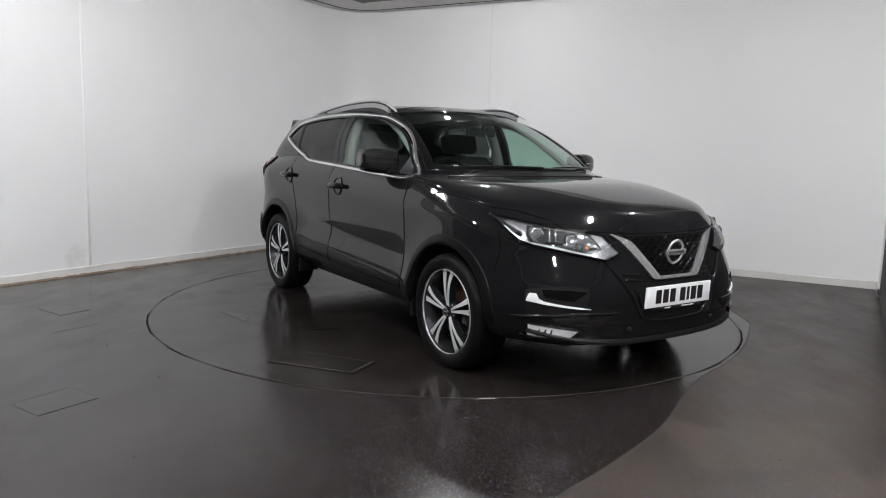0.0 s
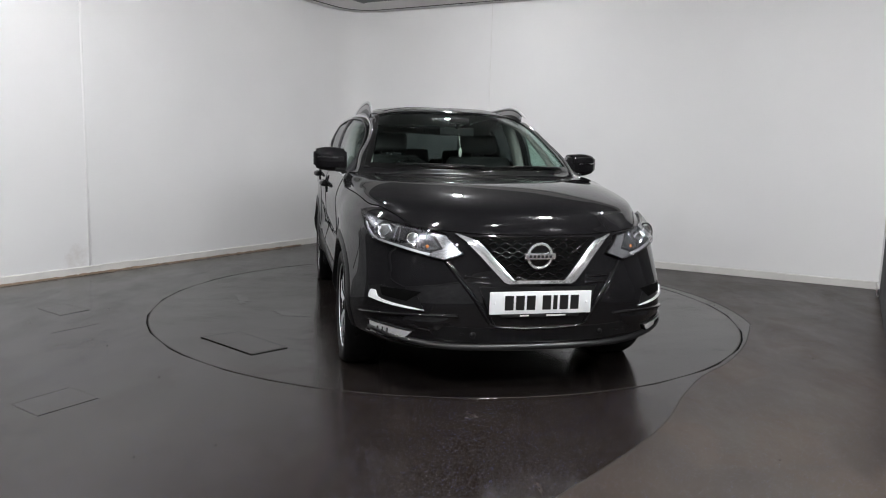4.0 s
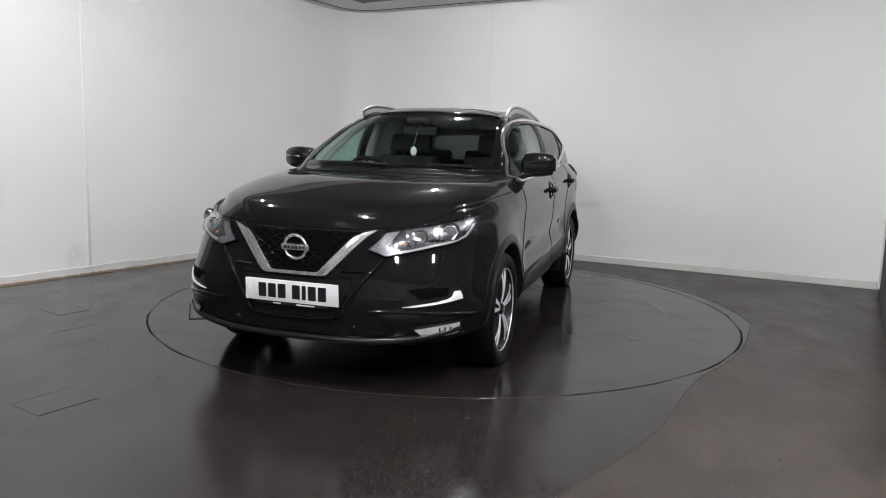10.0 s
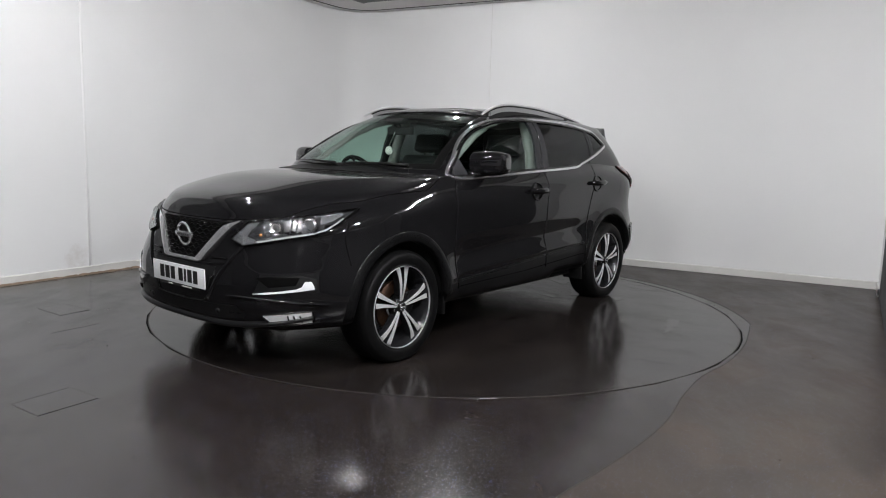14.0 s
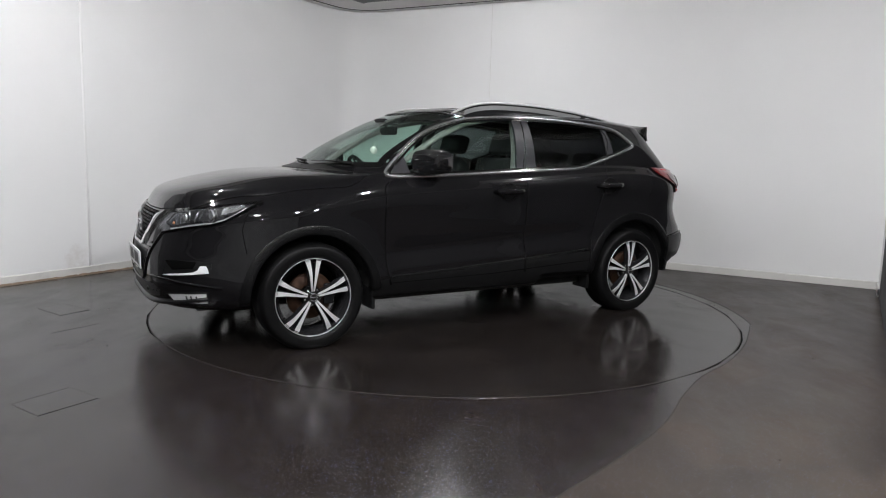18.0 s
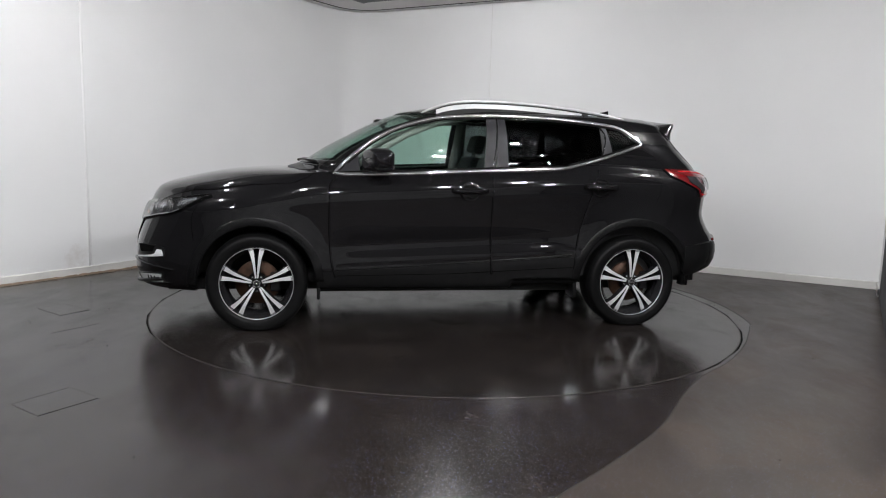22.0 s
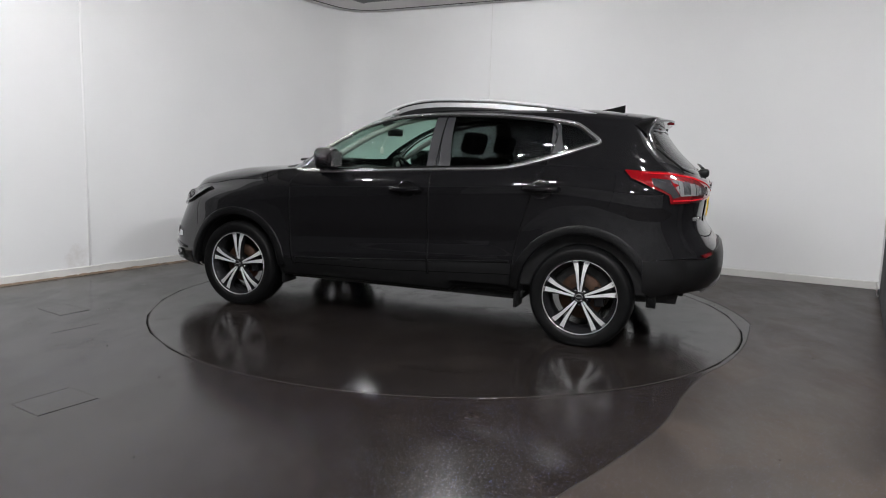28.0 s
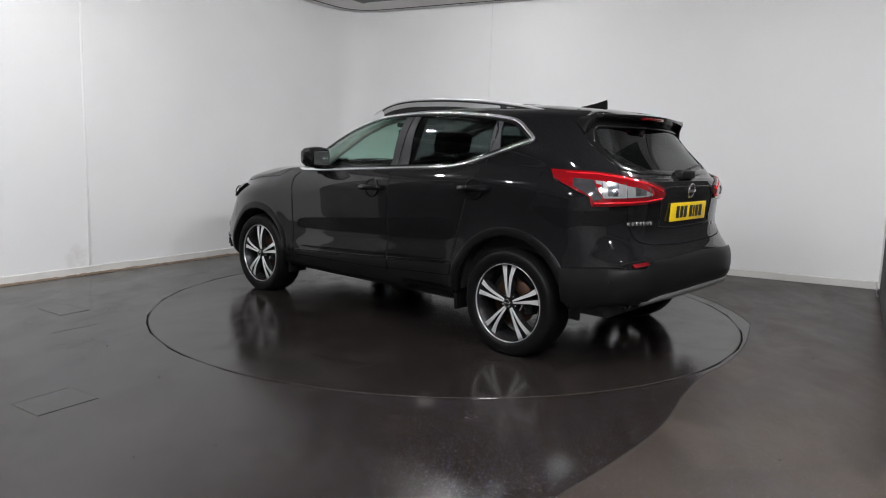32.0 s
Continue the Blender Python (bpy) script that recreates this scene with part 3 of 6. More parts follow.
def ceiling_trim():
    """Thin dark bead on the ceiling, a hand's width off the walls."""
    line = [LEFT_END] + arc + [RIGHT]
    pts = []
    for i, p in enumerate(line):
        d = (line[min(i + 1, len(line) - 1)] - line[max(i - 1, 0)]).normalized()
        pts.append(p + Vector((d.y, -d.x)) * 0.17)
    bm = bmesh.new()
    rows = [[bm.verts.new((p.x, p.y, CEIL_Z - 0.012)), bm.verts.new((p.x, p.y, CEIL_Z + 0.01))] for p in pts]
    for a, b in zip(rows, rows[1:]):
        bm.faces.new((a[0], b[0], b[1], a[1]))
    ob = part("ceiling_trim", bm, M_BEAD, None)
    m = ob.modifiers.new("thick", "SOLIDIFY")
    m.thickness = 0.02
    # the dark field of the ceiling, inside the pale border
    bm = bmesh.new()
    field = [Vector((p.x, p.y)) for p in pts[1:]] + [RIGHT_END - BDIR * 0.15, BACK[1] - Vector((0.1, 0)), BACK[2] + Vector((-0.1, 0.1)), BACK[3] + Vector((0.1, 0.1)), pts[0]]
    lo = [bm.verts.new((p.x, p.y, CEIL_Z - 0.006)) for p in field]
    bm.faces.new(lo)
    bmesh.ops.recalc_face_normals(bm, faces=bm.faces)
    for f in bm.faces:
        if f.normal.z > 0:
            f.normal_flip()
    tagged(part("ceiling_field", bm, M_DARKCEIL, None, smooth=False), "grey painted ceiling over the turntable", "ceiling", kind="structure")
    # unseen darker sheet over the middle of the room, added to darken the car's reflections
    middle = []
    for i, p in enumerate(line):
        d = (line[min(i + 1, len(line) - 1)] - line[max(i - 1, 0)]).normalized()
        middle.append(p + Vector((d.y, -d.x)) * 0.60)
    middle[-1] -= BDIR * 0.5
    bm = bmesh.new()
    bm.faces.new([bm.verts.new((p.x, p.y, CEIL_Z - 0.010)) for p in middle[1:] + [RIGHT_END - BDIR * 0.7, BACK[1] - Vector((0.6, 0)), BACK[2] + Vector((-0.6, 0.6)), BACK[3] + Vector((0.6, 0.6)), middle[0]]])
    for f in bm.faces:
        f.normal_update()
        if f.normal.z > 0:
            f.normal_flip()
    tagged(part("ceiling_middle", bm, M_CEILMID, None, smooth=False), "unseen dark grey ceiling sheet added over the turntable to darken reflections", "ceiling", kind="structure")
    return tagged(ob, "thin dark bead along the ceiling's edge", "ceiling trim", kind="structure")


ceiling_trim()


# ---- the car: x to its nose, y to its left, origin on the ground between the axles ----
car = tagged(new("car"), "black five-door crossover car with alloy wheels, parked on the turntable", "car")
AXLE, HUB_Z, HUB_Y = 1.322, 0.318, 0.885
ARCH_OF = {AXLE: 0.392, -AXLE: 0.415}

# rings round the body from the underside to the roof edge, one column a ring
Z_FRONT = (0.25, 0.272, 0.33, 0.44, 0.55, 0.64, 0.72, 0.785, 0.83, 0.888, 0.940, 0.986, 1.046, 1.070, 1.090, 1.222, 1.334, 1.42, 1.497, 1.543)
Z_SIDE = (0.26, 0.28, 0.345, 0.42, 0.50, 0.64, 0.79, 0.905, 0.985, 1.05, 1.065, 1.07, 1.072, 1.072, 1.072, 1.18, 1.285, 1.37, 1.44, 1.492)
Z_REAR = (0.36, 0.375, 0.43, 0.53, 0.63, 0.70, 0.80, 0.92, 1.02, 1.075, 1.082, 1.087, 1.092, 1.097, 1.105, 1.17, 1.24, 1.31, 1.38, 1.445)
X_FRONT = (2.06, 2.165, 2.192, 2.197, 2.19, 2.17, 2.147, 2.128, 2.108, 2.083, 2.033, 1.90, 1.62, 1.37, 1.115, 0.905, 0.703, 0.54, 0.345, 0.14)
X_REAR = (-1.92, -2.03, -2.125, -2.148, -2.135, -2.082, -2.026, -2.032, -2.043, -2.030, -2.025, -2.02, -2.015, -2.01, -1.995, -1.925, -1.85, -1.785, -1.735, -1.69)
HALF_W = (0.78, 0.842, 0.878, 0.894, 0.886, 0.884, 0.888, 0.892, 0.870, 0.828, 0.818, 0.812, 0.808, 0.806, 0.803, 0.788, 0.762, 0.728, 0.69, 0.642)
X_FSTART = (1.30, 1.30, 1.30, 1.30, 1.30, 1.30, 1.28, 1.25, 1.20, 1.12, 1.05, 0.95, 0.80, 0.65, 0.52, 0.38, 0.16, -0.06, -0.28, -0.45)
RISE = (0.0, 0.0, 0.01, 0.05, 0.055, 0.05, 0.05, 0.06, 0.05, 0.045, 0.045, 0.045, 0.045, 0.045, 0.045, 0.04, 0.03, 0.02, 0.01, 0.0)
POW_Y = (3.3,) * 5 + (3.1, 3.0, 3.0, 3.0, 3.0, 2.9, 2.8, 2.6, 2.4, 2.3, 2.3, 2.3, 2.3, 2.3, 2.3)
POW_X = (3.3,) * 5 + (3.0, 2.7, 2.5, 2.4, 2.4, 2.5, 2.6, 2.7, 2.8, 2.8, 2.8, 2.8, 2.8, 2.8, 2.8)
ROOF_X = (0.14, -0.2, -0.5, -0.9, -1.3, -1.72)
ROOF_Z = (1.543, 1.560, 1.567, 1.560, 1.538, 1.495)
PER = 5
NF, NS, NR = 56, 130, 46


def smooth01(t):
    t = np.clip(t, 0, 1)
    return t * t * (3 - 2 * t)


def even(p, n):
    """n points at even steps along the polyline p."""
    d = np.concatenate([[0], np.cumsum(np.linalg.norm(np.diff(p, axis=0), axis=1))])
    s = np.linspace(0, d[-1], n)
    return np.stack([np.interp(s, d, p[:, k]) for k in range(p.shape[1])], 1)


def ring(zf, zs, zr, xf, xr, w, x0, rise, my, nx, hood):
    """Half an outline, from the nose's middle round the side to the tail's middle."""
    a = np.linspace(0, math.pi / 2, 400)
    front = np.stack([x0 + (xf - x0) * np.cos(a) ** (2 / nx), w * np.sin(a) ** (2 / my)], 1)
    r0 = -1.35
    a = a[::-1]
    rear = np.stack([r0 + (xr - r0) * np.cos(a) ** (2 / 4.0), w * np.sin(a) ** (2 / 3.5)], 1)
    side = np.stack([np.linspace(x0, r0, 50), np.full(50, w)], 1)
    p = np.vstack([even(front, NF)[:-1], even(side, NS)[:-1], even(rear, NR)])
    x, y = p[:, 0], p[:, 1]
    zside = zs + rise * (0.8 - x)
    bf = smooth01((xf - x) / max(xf - 0.75, 0.55)) if xf > 1.12 else smooth01((y / w) ** 2.0 * 1.0)
    bf = bf ** (1 - 0.42 * hood)
    z = zf + (zside - zf) * np.where(x > -0.9, bf, 1.0)
    br = smooth01((-1.0 - x) / (-1.0 - xr))
    z = np.where(x < -1.0, zside + (zr - zside) * br, z)
    # the bonnet falls to its edges
    z -= hood * 0.022 * (y / w) ** 7 * np.clip((x - 0.85) / 0.5, 0, 1)
    return np.stack([x, y, z], 1)


def body_grid():
    tables = np.array([Z_FRONT, Z_SIDE, Z_REAR, X_FRONT, X_REAR, HALF_W, X_FSTART, RISE, POW_Y, POW_X]).T
    hood = np.array([0] * 8 + [0.3, 0.6, 1, 1, 1, 0.6, 0.0] + [0] * 5)[:, None]
    fine = spline(np.hstack([tables, hood]), PER)
    rows = [ring(*r) for r in fine]
    edge = rows[-1]
    zc = np.interp(-edge[:, 0], -np.array(ROOF_X), ROOF_Z)
    for q in np.linspace(1, 0, 16)[1:]:
        g = edge.copy()
        g[:, 1] *= q
        g[:, 2] = edge[:, 2] + (zc - edge[:, 2]) * (1 - q ** 4.0)
        rows.append(g)
    g = np.array(rows)
    # swelling over the wheels
    for ax in (AXLE, -AXLE):
        d = np.hypot(g[:, :, 0] - ax, g[:, :, 2] - HUB_Z)
        g[:, :, 1] += np.where(g[:, :, 1] > 0.7, 0.020 * np.exp(-((d - ARCH_OF[ax]) / 0.095) ** 2), 0)
    # hollow along the doors
    x, z = g[:, :, 0], g[:, :, 2]
    low = 0.585 + 0.045 * (0.4 - x)
    side = np.where(g[:, :, 1] > 0.75, smooth01((0.92 - x) / 0.25) * smooth01((x + 0.98) / 0.30), 0)
    up = np.where(z > low, 0.075, 0.060)
    g[:, :, 1] -= side * 0.020 * np.exp(-((z - low) / up) ** 2)
    # a shallow step under the lower moulding
    g[:, :, 1] -= side * 0.007 * np.exp(-((z - low + 0.135) / 0.018) ** 2)
    g[:, :, 2] += np.where((z < 0.33) & (g[:, :, 1] > 0.5), 0.030 * smooth01((-0.40 - x) / 0.05) * smooth01((x + 1.0) / 0.1), 0)
    # the bonnet falls away outside the two creases that run from the pillars to the grille
    x, y, z = g[:, :, 0], np.abs(g[:, :, 1]), g[:, :, 2]
    crease = np.interp(x, [1.05, 1.4, 1.75, 2.08], [0.66, 0.60, 0.50, 0.36])
    past = np.log1p(np.exp((y - crease) / 0.012)) * 0.012
    g[:, :, 2] -= 0.05 * past * smooth01((x - 1.0) / 0.2) * smooth01((z - 0.86) / 0.08)
    return g


GRID = body_grid()


def mirrored(g):
    """Vertices and quads of the whole shell: left half and its mirror image, welded along the middle."""
    nr, nc, _ = g.shape
    right = g[:, ::-1].copy()
    right[:, :, 1] *= -1
    full = np.concatenate([g, right[:, 1:-1]], axis=1)
    n = full.shape[1]
    verts = full.reshape(-1, 3)
    quads = []
    for i in range(nr - 1):
        for j in range(n):
            k = (j + 1) % n
            quads.append((i * n + j, i * n + k, (i + 1) * n + k, (i + 1) * n + j))
    return verts, quads


VERTS, QUADS = mirrored(GRID)
TREE = BVHTree.FromPolygons([Vector(v) for v in VERTS], QUADS)
AXES = {"side": ((0, 2), 1), "front": ((1, 2), 0), "rear": ((1, 2), 0), "top": ((0, 1), 2)}


def onto(plane, a, b, sign=1.0):
    """The body's point and outward normal seen from the side (x, z), front or rear (y, z) or top (x, y)."""
    if plane == "side":
        o, d = Vector((a, 3 * sign, b)), Vector((0, -sign, 0))
    elif plane == "front":
        o, d = Vector((5, a, b)), Vector((-1, 0, 0))
    elif plane == "rear":
        o, d = Vector((-5, a, b)), Vector((1, 0, 0))
    elif plane == "frontside":
        # seen from 45 degrees off the nose: a runs along the picture, b is the height
        w = Vector((0.7071, 0.7071 * sign, 0))
        s = Vector((-0.7071 * sign, 0.7071, 0)) * sign
        o, d = w * 6 + s * a + Vector((0, 0, b)), -w
    elif plane == "rearside":
        w = Vector((-0.7071, 0.7071 * sign, 0))
        s = Vector((0.7071, 0.7071 * sign, 0))
        o, d = w * 6 + s * a + Vector((0, 0, b)), -w
    else:
        o, d = Vector((a, b, 5)), Vector((0, 0, -1))
    p, n, _, _ = TREE.ray_cast(o, d)
    if p is None:
        p, n, _, _ = TREE.find_nearest(o + d * (3 - 0.85 if plane == "side" else 3.2))
    if n.dot(d) > 0:
        n = -n
    return p, n


def mean_normal(plane, a, b, sign, e=0.012):
    """The normal smoothed over a few neighbours."""
    n = Vector()
    for da, db in ((0, 0), (e, 0), (-e, 0), (0, e), (0, -e)):
        n += onto(plane, a + da, b + db, sign)[1]
    return n.normalized()


def patch(name, poly, plane, material, parent, out=0.003, thick=0.012, sign=1.0, step=0.03, label="", bulge=0.0):
    """A panel of some thickness that lies on the body, outlined by a polygon in that view."""
    poly = [tuple(p) for p in poly]
    pa = np.array(poly)
    dens = []
    for i in range(len(poly)):
        p, q = pa[i], pa[(i + 1) % len(poly)]
        k = max(1, int(np.linalg.norm(q - p) / step))
        dens += [tuple(p + (q - p) * j / k) for j in range(k)]
    n = len(dens)
    pts = [Vector(p) for p in dens]
    lo, hi = pa.min(0), pa.max(0)
    gx = np.arange(lo[0] + step * 0.5, hi[0], step)
    gy = np.arange(lo[1] + step * 0.5, hi[1], step)
    if len(gx) and len(gy):
        q = np.array([(a, b) for a in gx for b in gy])
        ok = inside_many(np.array(dens), q)
        dd = np.array(dens)
        for a in q[ok]:
            if np.min(np.hypot(*(dd - a).T)) > step * 0.45:
                pts.append(Vector(a))
    vs, es, fs, *_ = delaunay_2d_cdt(pts, [(i, (i + 1) % n) for i in range(n)], [], 1, 1e-6)
    bm = bmesh.new()
    top, bot = [], []
    cen = pa.mean(0)
    rad = np.max(np.hypot(*(pa - cen).T))
    for v in vs:
        p, nn = onto(plane, v[0], v[1], sign)
        nn = mean_normal(plane, v[0], v[1], sign)
        h = out
        if bulge:
            dist = np.min(np.hypot(dd[:, 0] - v[0], dd[:, 1] - v[1])) if len(gx) else 0
            h += bulge * (1 - math.exp(-dist / 0.02))
        top.append(bm.verts.new(p + nn * h))
        bot.append(bm.verts.new(p - nn * thick))
    cnt = collections_count(fs)
    for f in fs:
        try:
            bm.faces.new([top[i] for i in f])
            bm.faces.new([bot[i] for i in reversed(f)])
        except ValueError:
            continue
    for (a, b), k in cnt.items():
        if k == 1:
            try:
                bm.faces.new((top[a], top[b], bot[b], bot[a]))
            except ValueError:
                continue
    bmesh.ops.recalc_face_normals(bm, faces=bm.faces)
    return edges_sharp(part(name, bm, material, parent, label), 50)


def collections_count(fs):
    cnt = {}
    for f in fs:
        for i in range(len(f)):
            a, b = f[i], f[(i + 1) % len(f)]
            k = (min(a, b), max(a, b))
            cnt[k] = cnt.get(k, 0) + 1
    return cnt


def bead(name, path, plane, width, height, material, parent, sign=1.0, step=0.02, label="", closed=False, out=0.0, bm=None):
    """A rounded strip of that width laid on the body along a path in that view."""
    pa = [np.array(p, float) for p in path]
    if closed:
        pa.append(pa[0])
    pts = []
    for p, q in zip(pa, pa[1:]):
        k = max(1, int(np.linalg.norm(q - p) / step))
        pts += [p + (q - p) * j / k for j in range(k)]
    pts.append(pa[-1])
    own = bm is None
    bm = bm or bmesh.new()
    pos = [onto(plane, p[0], p[1], sign)[0] for p in pts]
    nrm = [mean_normal(plane, p[0], p[1], sign) for p in pts]
    rows = []
    prof = ((-0.5, -0.4), (-0.5, 0.25), (-0.36, 0.75), (-0.15, 1.0), (0.15, 1.0), (0.36, 0.75), (0.5, 0.25), (0.5, -0.4))
    m = len(pos)
    for i in range(m):
        d = (pos[min(i + 1, m - 1)] - pos[max(i - 1, 0)])
        if closed and i in (0, m - 1):
            d = pos[1] - pos[m - 2]
        d = d.normalized() if d.length > 1e-6 else Vector((1, 0, 0))
        s = d.cross(nrm[i]).normalized()
        rows.append([bm.verts.new(pos[i] + s * (width * a) + nrm[i] * (height * b + out)) for a, b in prof])
    for a, b in zip(rows, rows[1:]):
        for k in range(len(prof) - 1):
            bm.faces.new((a[k], a[k + 1], b[k + 1], b[k]))
        bm.faces.new((a[-1], a[0], b[0], b[-1]))
    if not closed:
        bm.faces.new(rows[0][::-1])
        bm.faces.new(rows[-1])
    if not own:
        return bm
    bmesh.ops.recalc_face_normals(bm, faces=bm.faces)
    return part(name, bm, material, parent, label)


# ---- outlines on the car, in its own metres ----
DLO = spline([(0.815, 1.058), (0.724, 1.149), (0.571, 1.273), (0.379, 1.376), (0.148, 1.444), (-0.047, 1.468), (-0.322, 1.479), (-0.64, 1.477), (-0.841, 1.467), (-1.044, 1.449)], 5).tolist()
DLO += spline([(-1.044, 1.449), (-1.19, 1.428), (-1.255, 1.405), (-1.32, 1.36), (-1.375, 1.318), (-1.368, 1.298), (-1.30, 1.275), (-1.18, 1.233), (-1.019, 1.182), (-0.859, 1.140), (-0.738, 1.121), (-0.457, 1.106), (-0.257, 1.097), (0.335, 1.066), (0.72, 1.052)], 4).tolist()[1:]
WS = [(-0.70, 1.115), (-0.40, 1.106), (0.0, 1.103), (0.40, 1.106), (0.70, 1.115), (0.655, 1.25), (0.60, 1.40), (0.555, 1.49), (0.40, 1.512), (0.0, 1.520), (-0.40, 1.512), (-0.555, 1.49), (-0.60, 1.40), (-0.655, 1.25)]
RG = [(-0.60, 1.15), (-0.50, 1.126), (-0.25, 1.118), (0.0, 1.116), (0.25, 1.118), (0.50, 1.126), (0.60, 1.15), (0.632, 1.22), (0.648, 1.30), (0.60, 1.38), (0.54, 1.415), (0.0, 1.43), (-0.54, 1.415), (-0.60, 1.38), (-0.648, 1.30), (-0.632, 1.22)]


def shell():
    """Sort the shell's faces into panels, with holes for the glass and the wheels."""
    V = np.array(VERTS)
    Q = np.array(QUADS)
    C = V[Q].mean(1)
    me = bpy.data.meshes.new("body_master")
    me.from_pydata(V.tolist(), [], QUADS)
    me.update()
    normals = np.empty(len(V) * 3, np.float32)
    me.vertex_normals.foreach_get("vector", normals)
    normals = normals.reshape(-1, 3)
    bpy.data.meshes.remove(me)
    if normals[np.argmax(V[:, 2])][2] < 0:
        normals = -normals
        Q = Q[:, ::-1]
    x, y, z = C.T
    ay = np.abs(y)
    hole = np.zeros(len(C), bool)
    side = inside_many(DLO, C[:, (0, 2)]) & (ay > 0.45)
    ws = inside_many(WS, C[:, (1, 2)]) & (x > -0.1)
    rg = inside_many(RG, C[:, (1, 2)]) & (x < -1.5)
    hole |= side | ws | rg
    for ax in (AXLE, -AXLE):
        hole |= (np.hypot(x - ax, z - HUB_Z) < ARCH_OF[ax]) & (ay > 0.5)
        hole |= (np.abs(x - ax) < ARCH_OF[ax] * 0.98) & (z < HUB_Z) & (ay > 0.5)
    # put the rims of the holes onto their outlines
    snapped = V.copy()
    kept_v = set(Q[~hole].ravel())
    cut_v = set(Q[hole].ravel())
    for i in kept_v & cut_v:
        p = V[i]
        sgn = 1.0 if p[1] > 0 else -1.0
        done = False
        for ax in (AXLE, -AXLE):
            d = math.hypot(p[0] - ax, p[2] - HUB_Z)
            if abs(d - ARCH_OF[ax]) < 0.05 and p[2] > HUB_Z and abs(p[1]) > 0.5:
                k = ARCH_OF[ax] / d
                snapped[i][0], snapped[i][2] = ax + (p[0] - ax) * k, HUB_Z + (p[2] - HUB_Z) * k
                done = True
        if done:
            continue
        for poly, ax2, ok in ((DLO, (0, 2), p[2] > 1.0 and -1.5 < p[0] < 0.9 and abs(p[1]) > 0.45), (WS, (1, 2), p[0] > -0.1 and p[2] > 1.05), (RG, (1, 2), p[0] < -1.5)):
            if not ok:
                continue
            q = np.array((p[ax2[0]], p[ax2[1]]))
            a = np.array(poly)
            b = np.roll(a, -1, axis=0)
            ab = b - a
            t = np.clip(((q - a) * ab).sum(1) / np.maximum((ab ** 2).sum(1), 1e-9), 0, 1)
            near = a + ab * t[:, None]
            k = np.argmin(np.hypot(*(near - q).T))
            if np.hypot(*(near[k] - q)) < 0.03:
                plane = "side" if poly is DLO else ("front" if poly is WS else "rear")
                hit, _ = onto(plane, near[k][0], near[k][1], sgn)
                if (hit - Vector(p)).length < 0.06:
                    snapped[i] = hit
                break
    # panels
    fender_line = 0.848
    b_line = -0.262 - 0.03 * np.clip((z - 1.1) / 0.4, 0, 1)
    rear_edge = np.where(z > 0.70, -0.90 - (z - 0.733) * 0.235, -0.865)
    hoodside = np.interp(x, [0.75, 1.07, 1.157, 1.536, 1.908, 2.1], [0.82, 0.843, 0.839, 0.781, 0.628, 0.40])
    lab = np.full(len(C), "quarter_panel", object)
    greenhouse = z > 1.10
    lab[(x > fender_line)] = "fender"
    door_low = 0.41 + 0.06 * (0.8 - x)
    lab[(x <= fender_line) & (x > b_line) & (ay > 0.5)] = "front_door"
    lab[(x <= b_line) & (x > rear_edge) & (ay > 0.5)] = "rear_door"
    lab[(z < door_low - 0.005) & (x < 0.95) & (x > -0.97)] = "sill"
    lab[(x > 0.8) & (ay < hoodside) & (z > 0.812)] = "bonnet"
    lab[(x > 1.74) & (lab != "bonnet")] = "front_bumper"
    lab[(x < -1.74) & (z < 0.71)] = "rear_bumper"
    lab[(x < -1.9) & (z >= 0.71) & (ay < 0.66)] = "tailgate"
    dlo_top = np.interp(-x, [-0.8, -0.3, 0.3, 0.9, 1.2, 1.4], [1.10, 1.41, 1.475, 1.462, 1.42, 1.36])
    lab[(z > 1.08) & (x < 1.1) & (x > -1.72) & (z > dlo_top + 0.012)] = "roof"
    lab[(x < -1.55) & (z > 1.105) & (ay < 0.62)] = "tailgate"
    for k in sorted(set(lab)):
        for sgn in ((1, -1) if k in ("fender", "front_door", "rear_door", "quarter_panel", "sill") else (0,)):
            pick = (lab == k) & ~hole & ((np.sign(y) == sgn) if sgn else True)
            faces = Q[pick]
            if not len(faces):
                continue
            ids, inv = np.unique(faces.ravel(), return_inverse=True)
            m = bpy.data.meshes.new(k)
            m.from_pydata(snapped[ids].tolist(), [], inv.reshape(-1, 4).tolist())
            m.polygons.foreach_set("use_smooth", [True] * len(m.polygons))
            m.normals_split_custom_set_from_vertices(normals[ids].tolist())
            m.materials.append(M_PLASTIC if k == "sill" else M_PAINT)
            ob = new(k, m)
            ob.parent = car
            if k == "sill":
                tagged(ob, "matt black plastic sill cladding")
            PANELS[(k, sgn)] = ob


PANELS = {}
shell()


def clip(poly, p, n):
    """The part of a polygon on the side of the point p to which n points."""
    out = []
    k = len(poly)
    for i in range(k):
        a, b = np.array(poly[i]), np.array(poly[(i + 1) % k])
        da, db = np.dot(a - p, n), np.dot(b - p, n)
        if da >= 0:
            out.append(tuple(a))
        if da * db < 0:
            out.append(tuple(a + (b - a) * da / (da - db)))
    return out


def between(poly, a0, a1, b0, b1):
    """Clip to the zone between the lines a0-a1 and b0-b1 (both from bottom to top; a is towards the nose)."""
    a0, a1, b0, b1 = (np.array(q, float) for q in (a0, a1, b0, b1))
    d = a1 - a0
    na = np.array((-d[1], d[0]))
    poly = clip(poly, a0, na)
    d = b1 - b0
    return clip(poly, b0, -np.array((-d[1], d[0])))


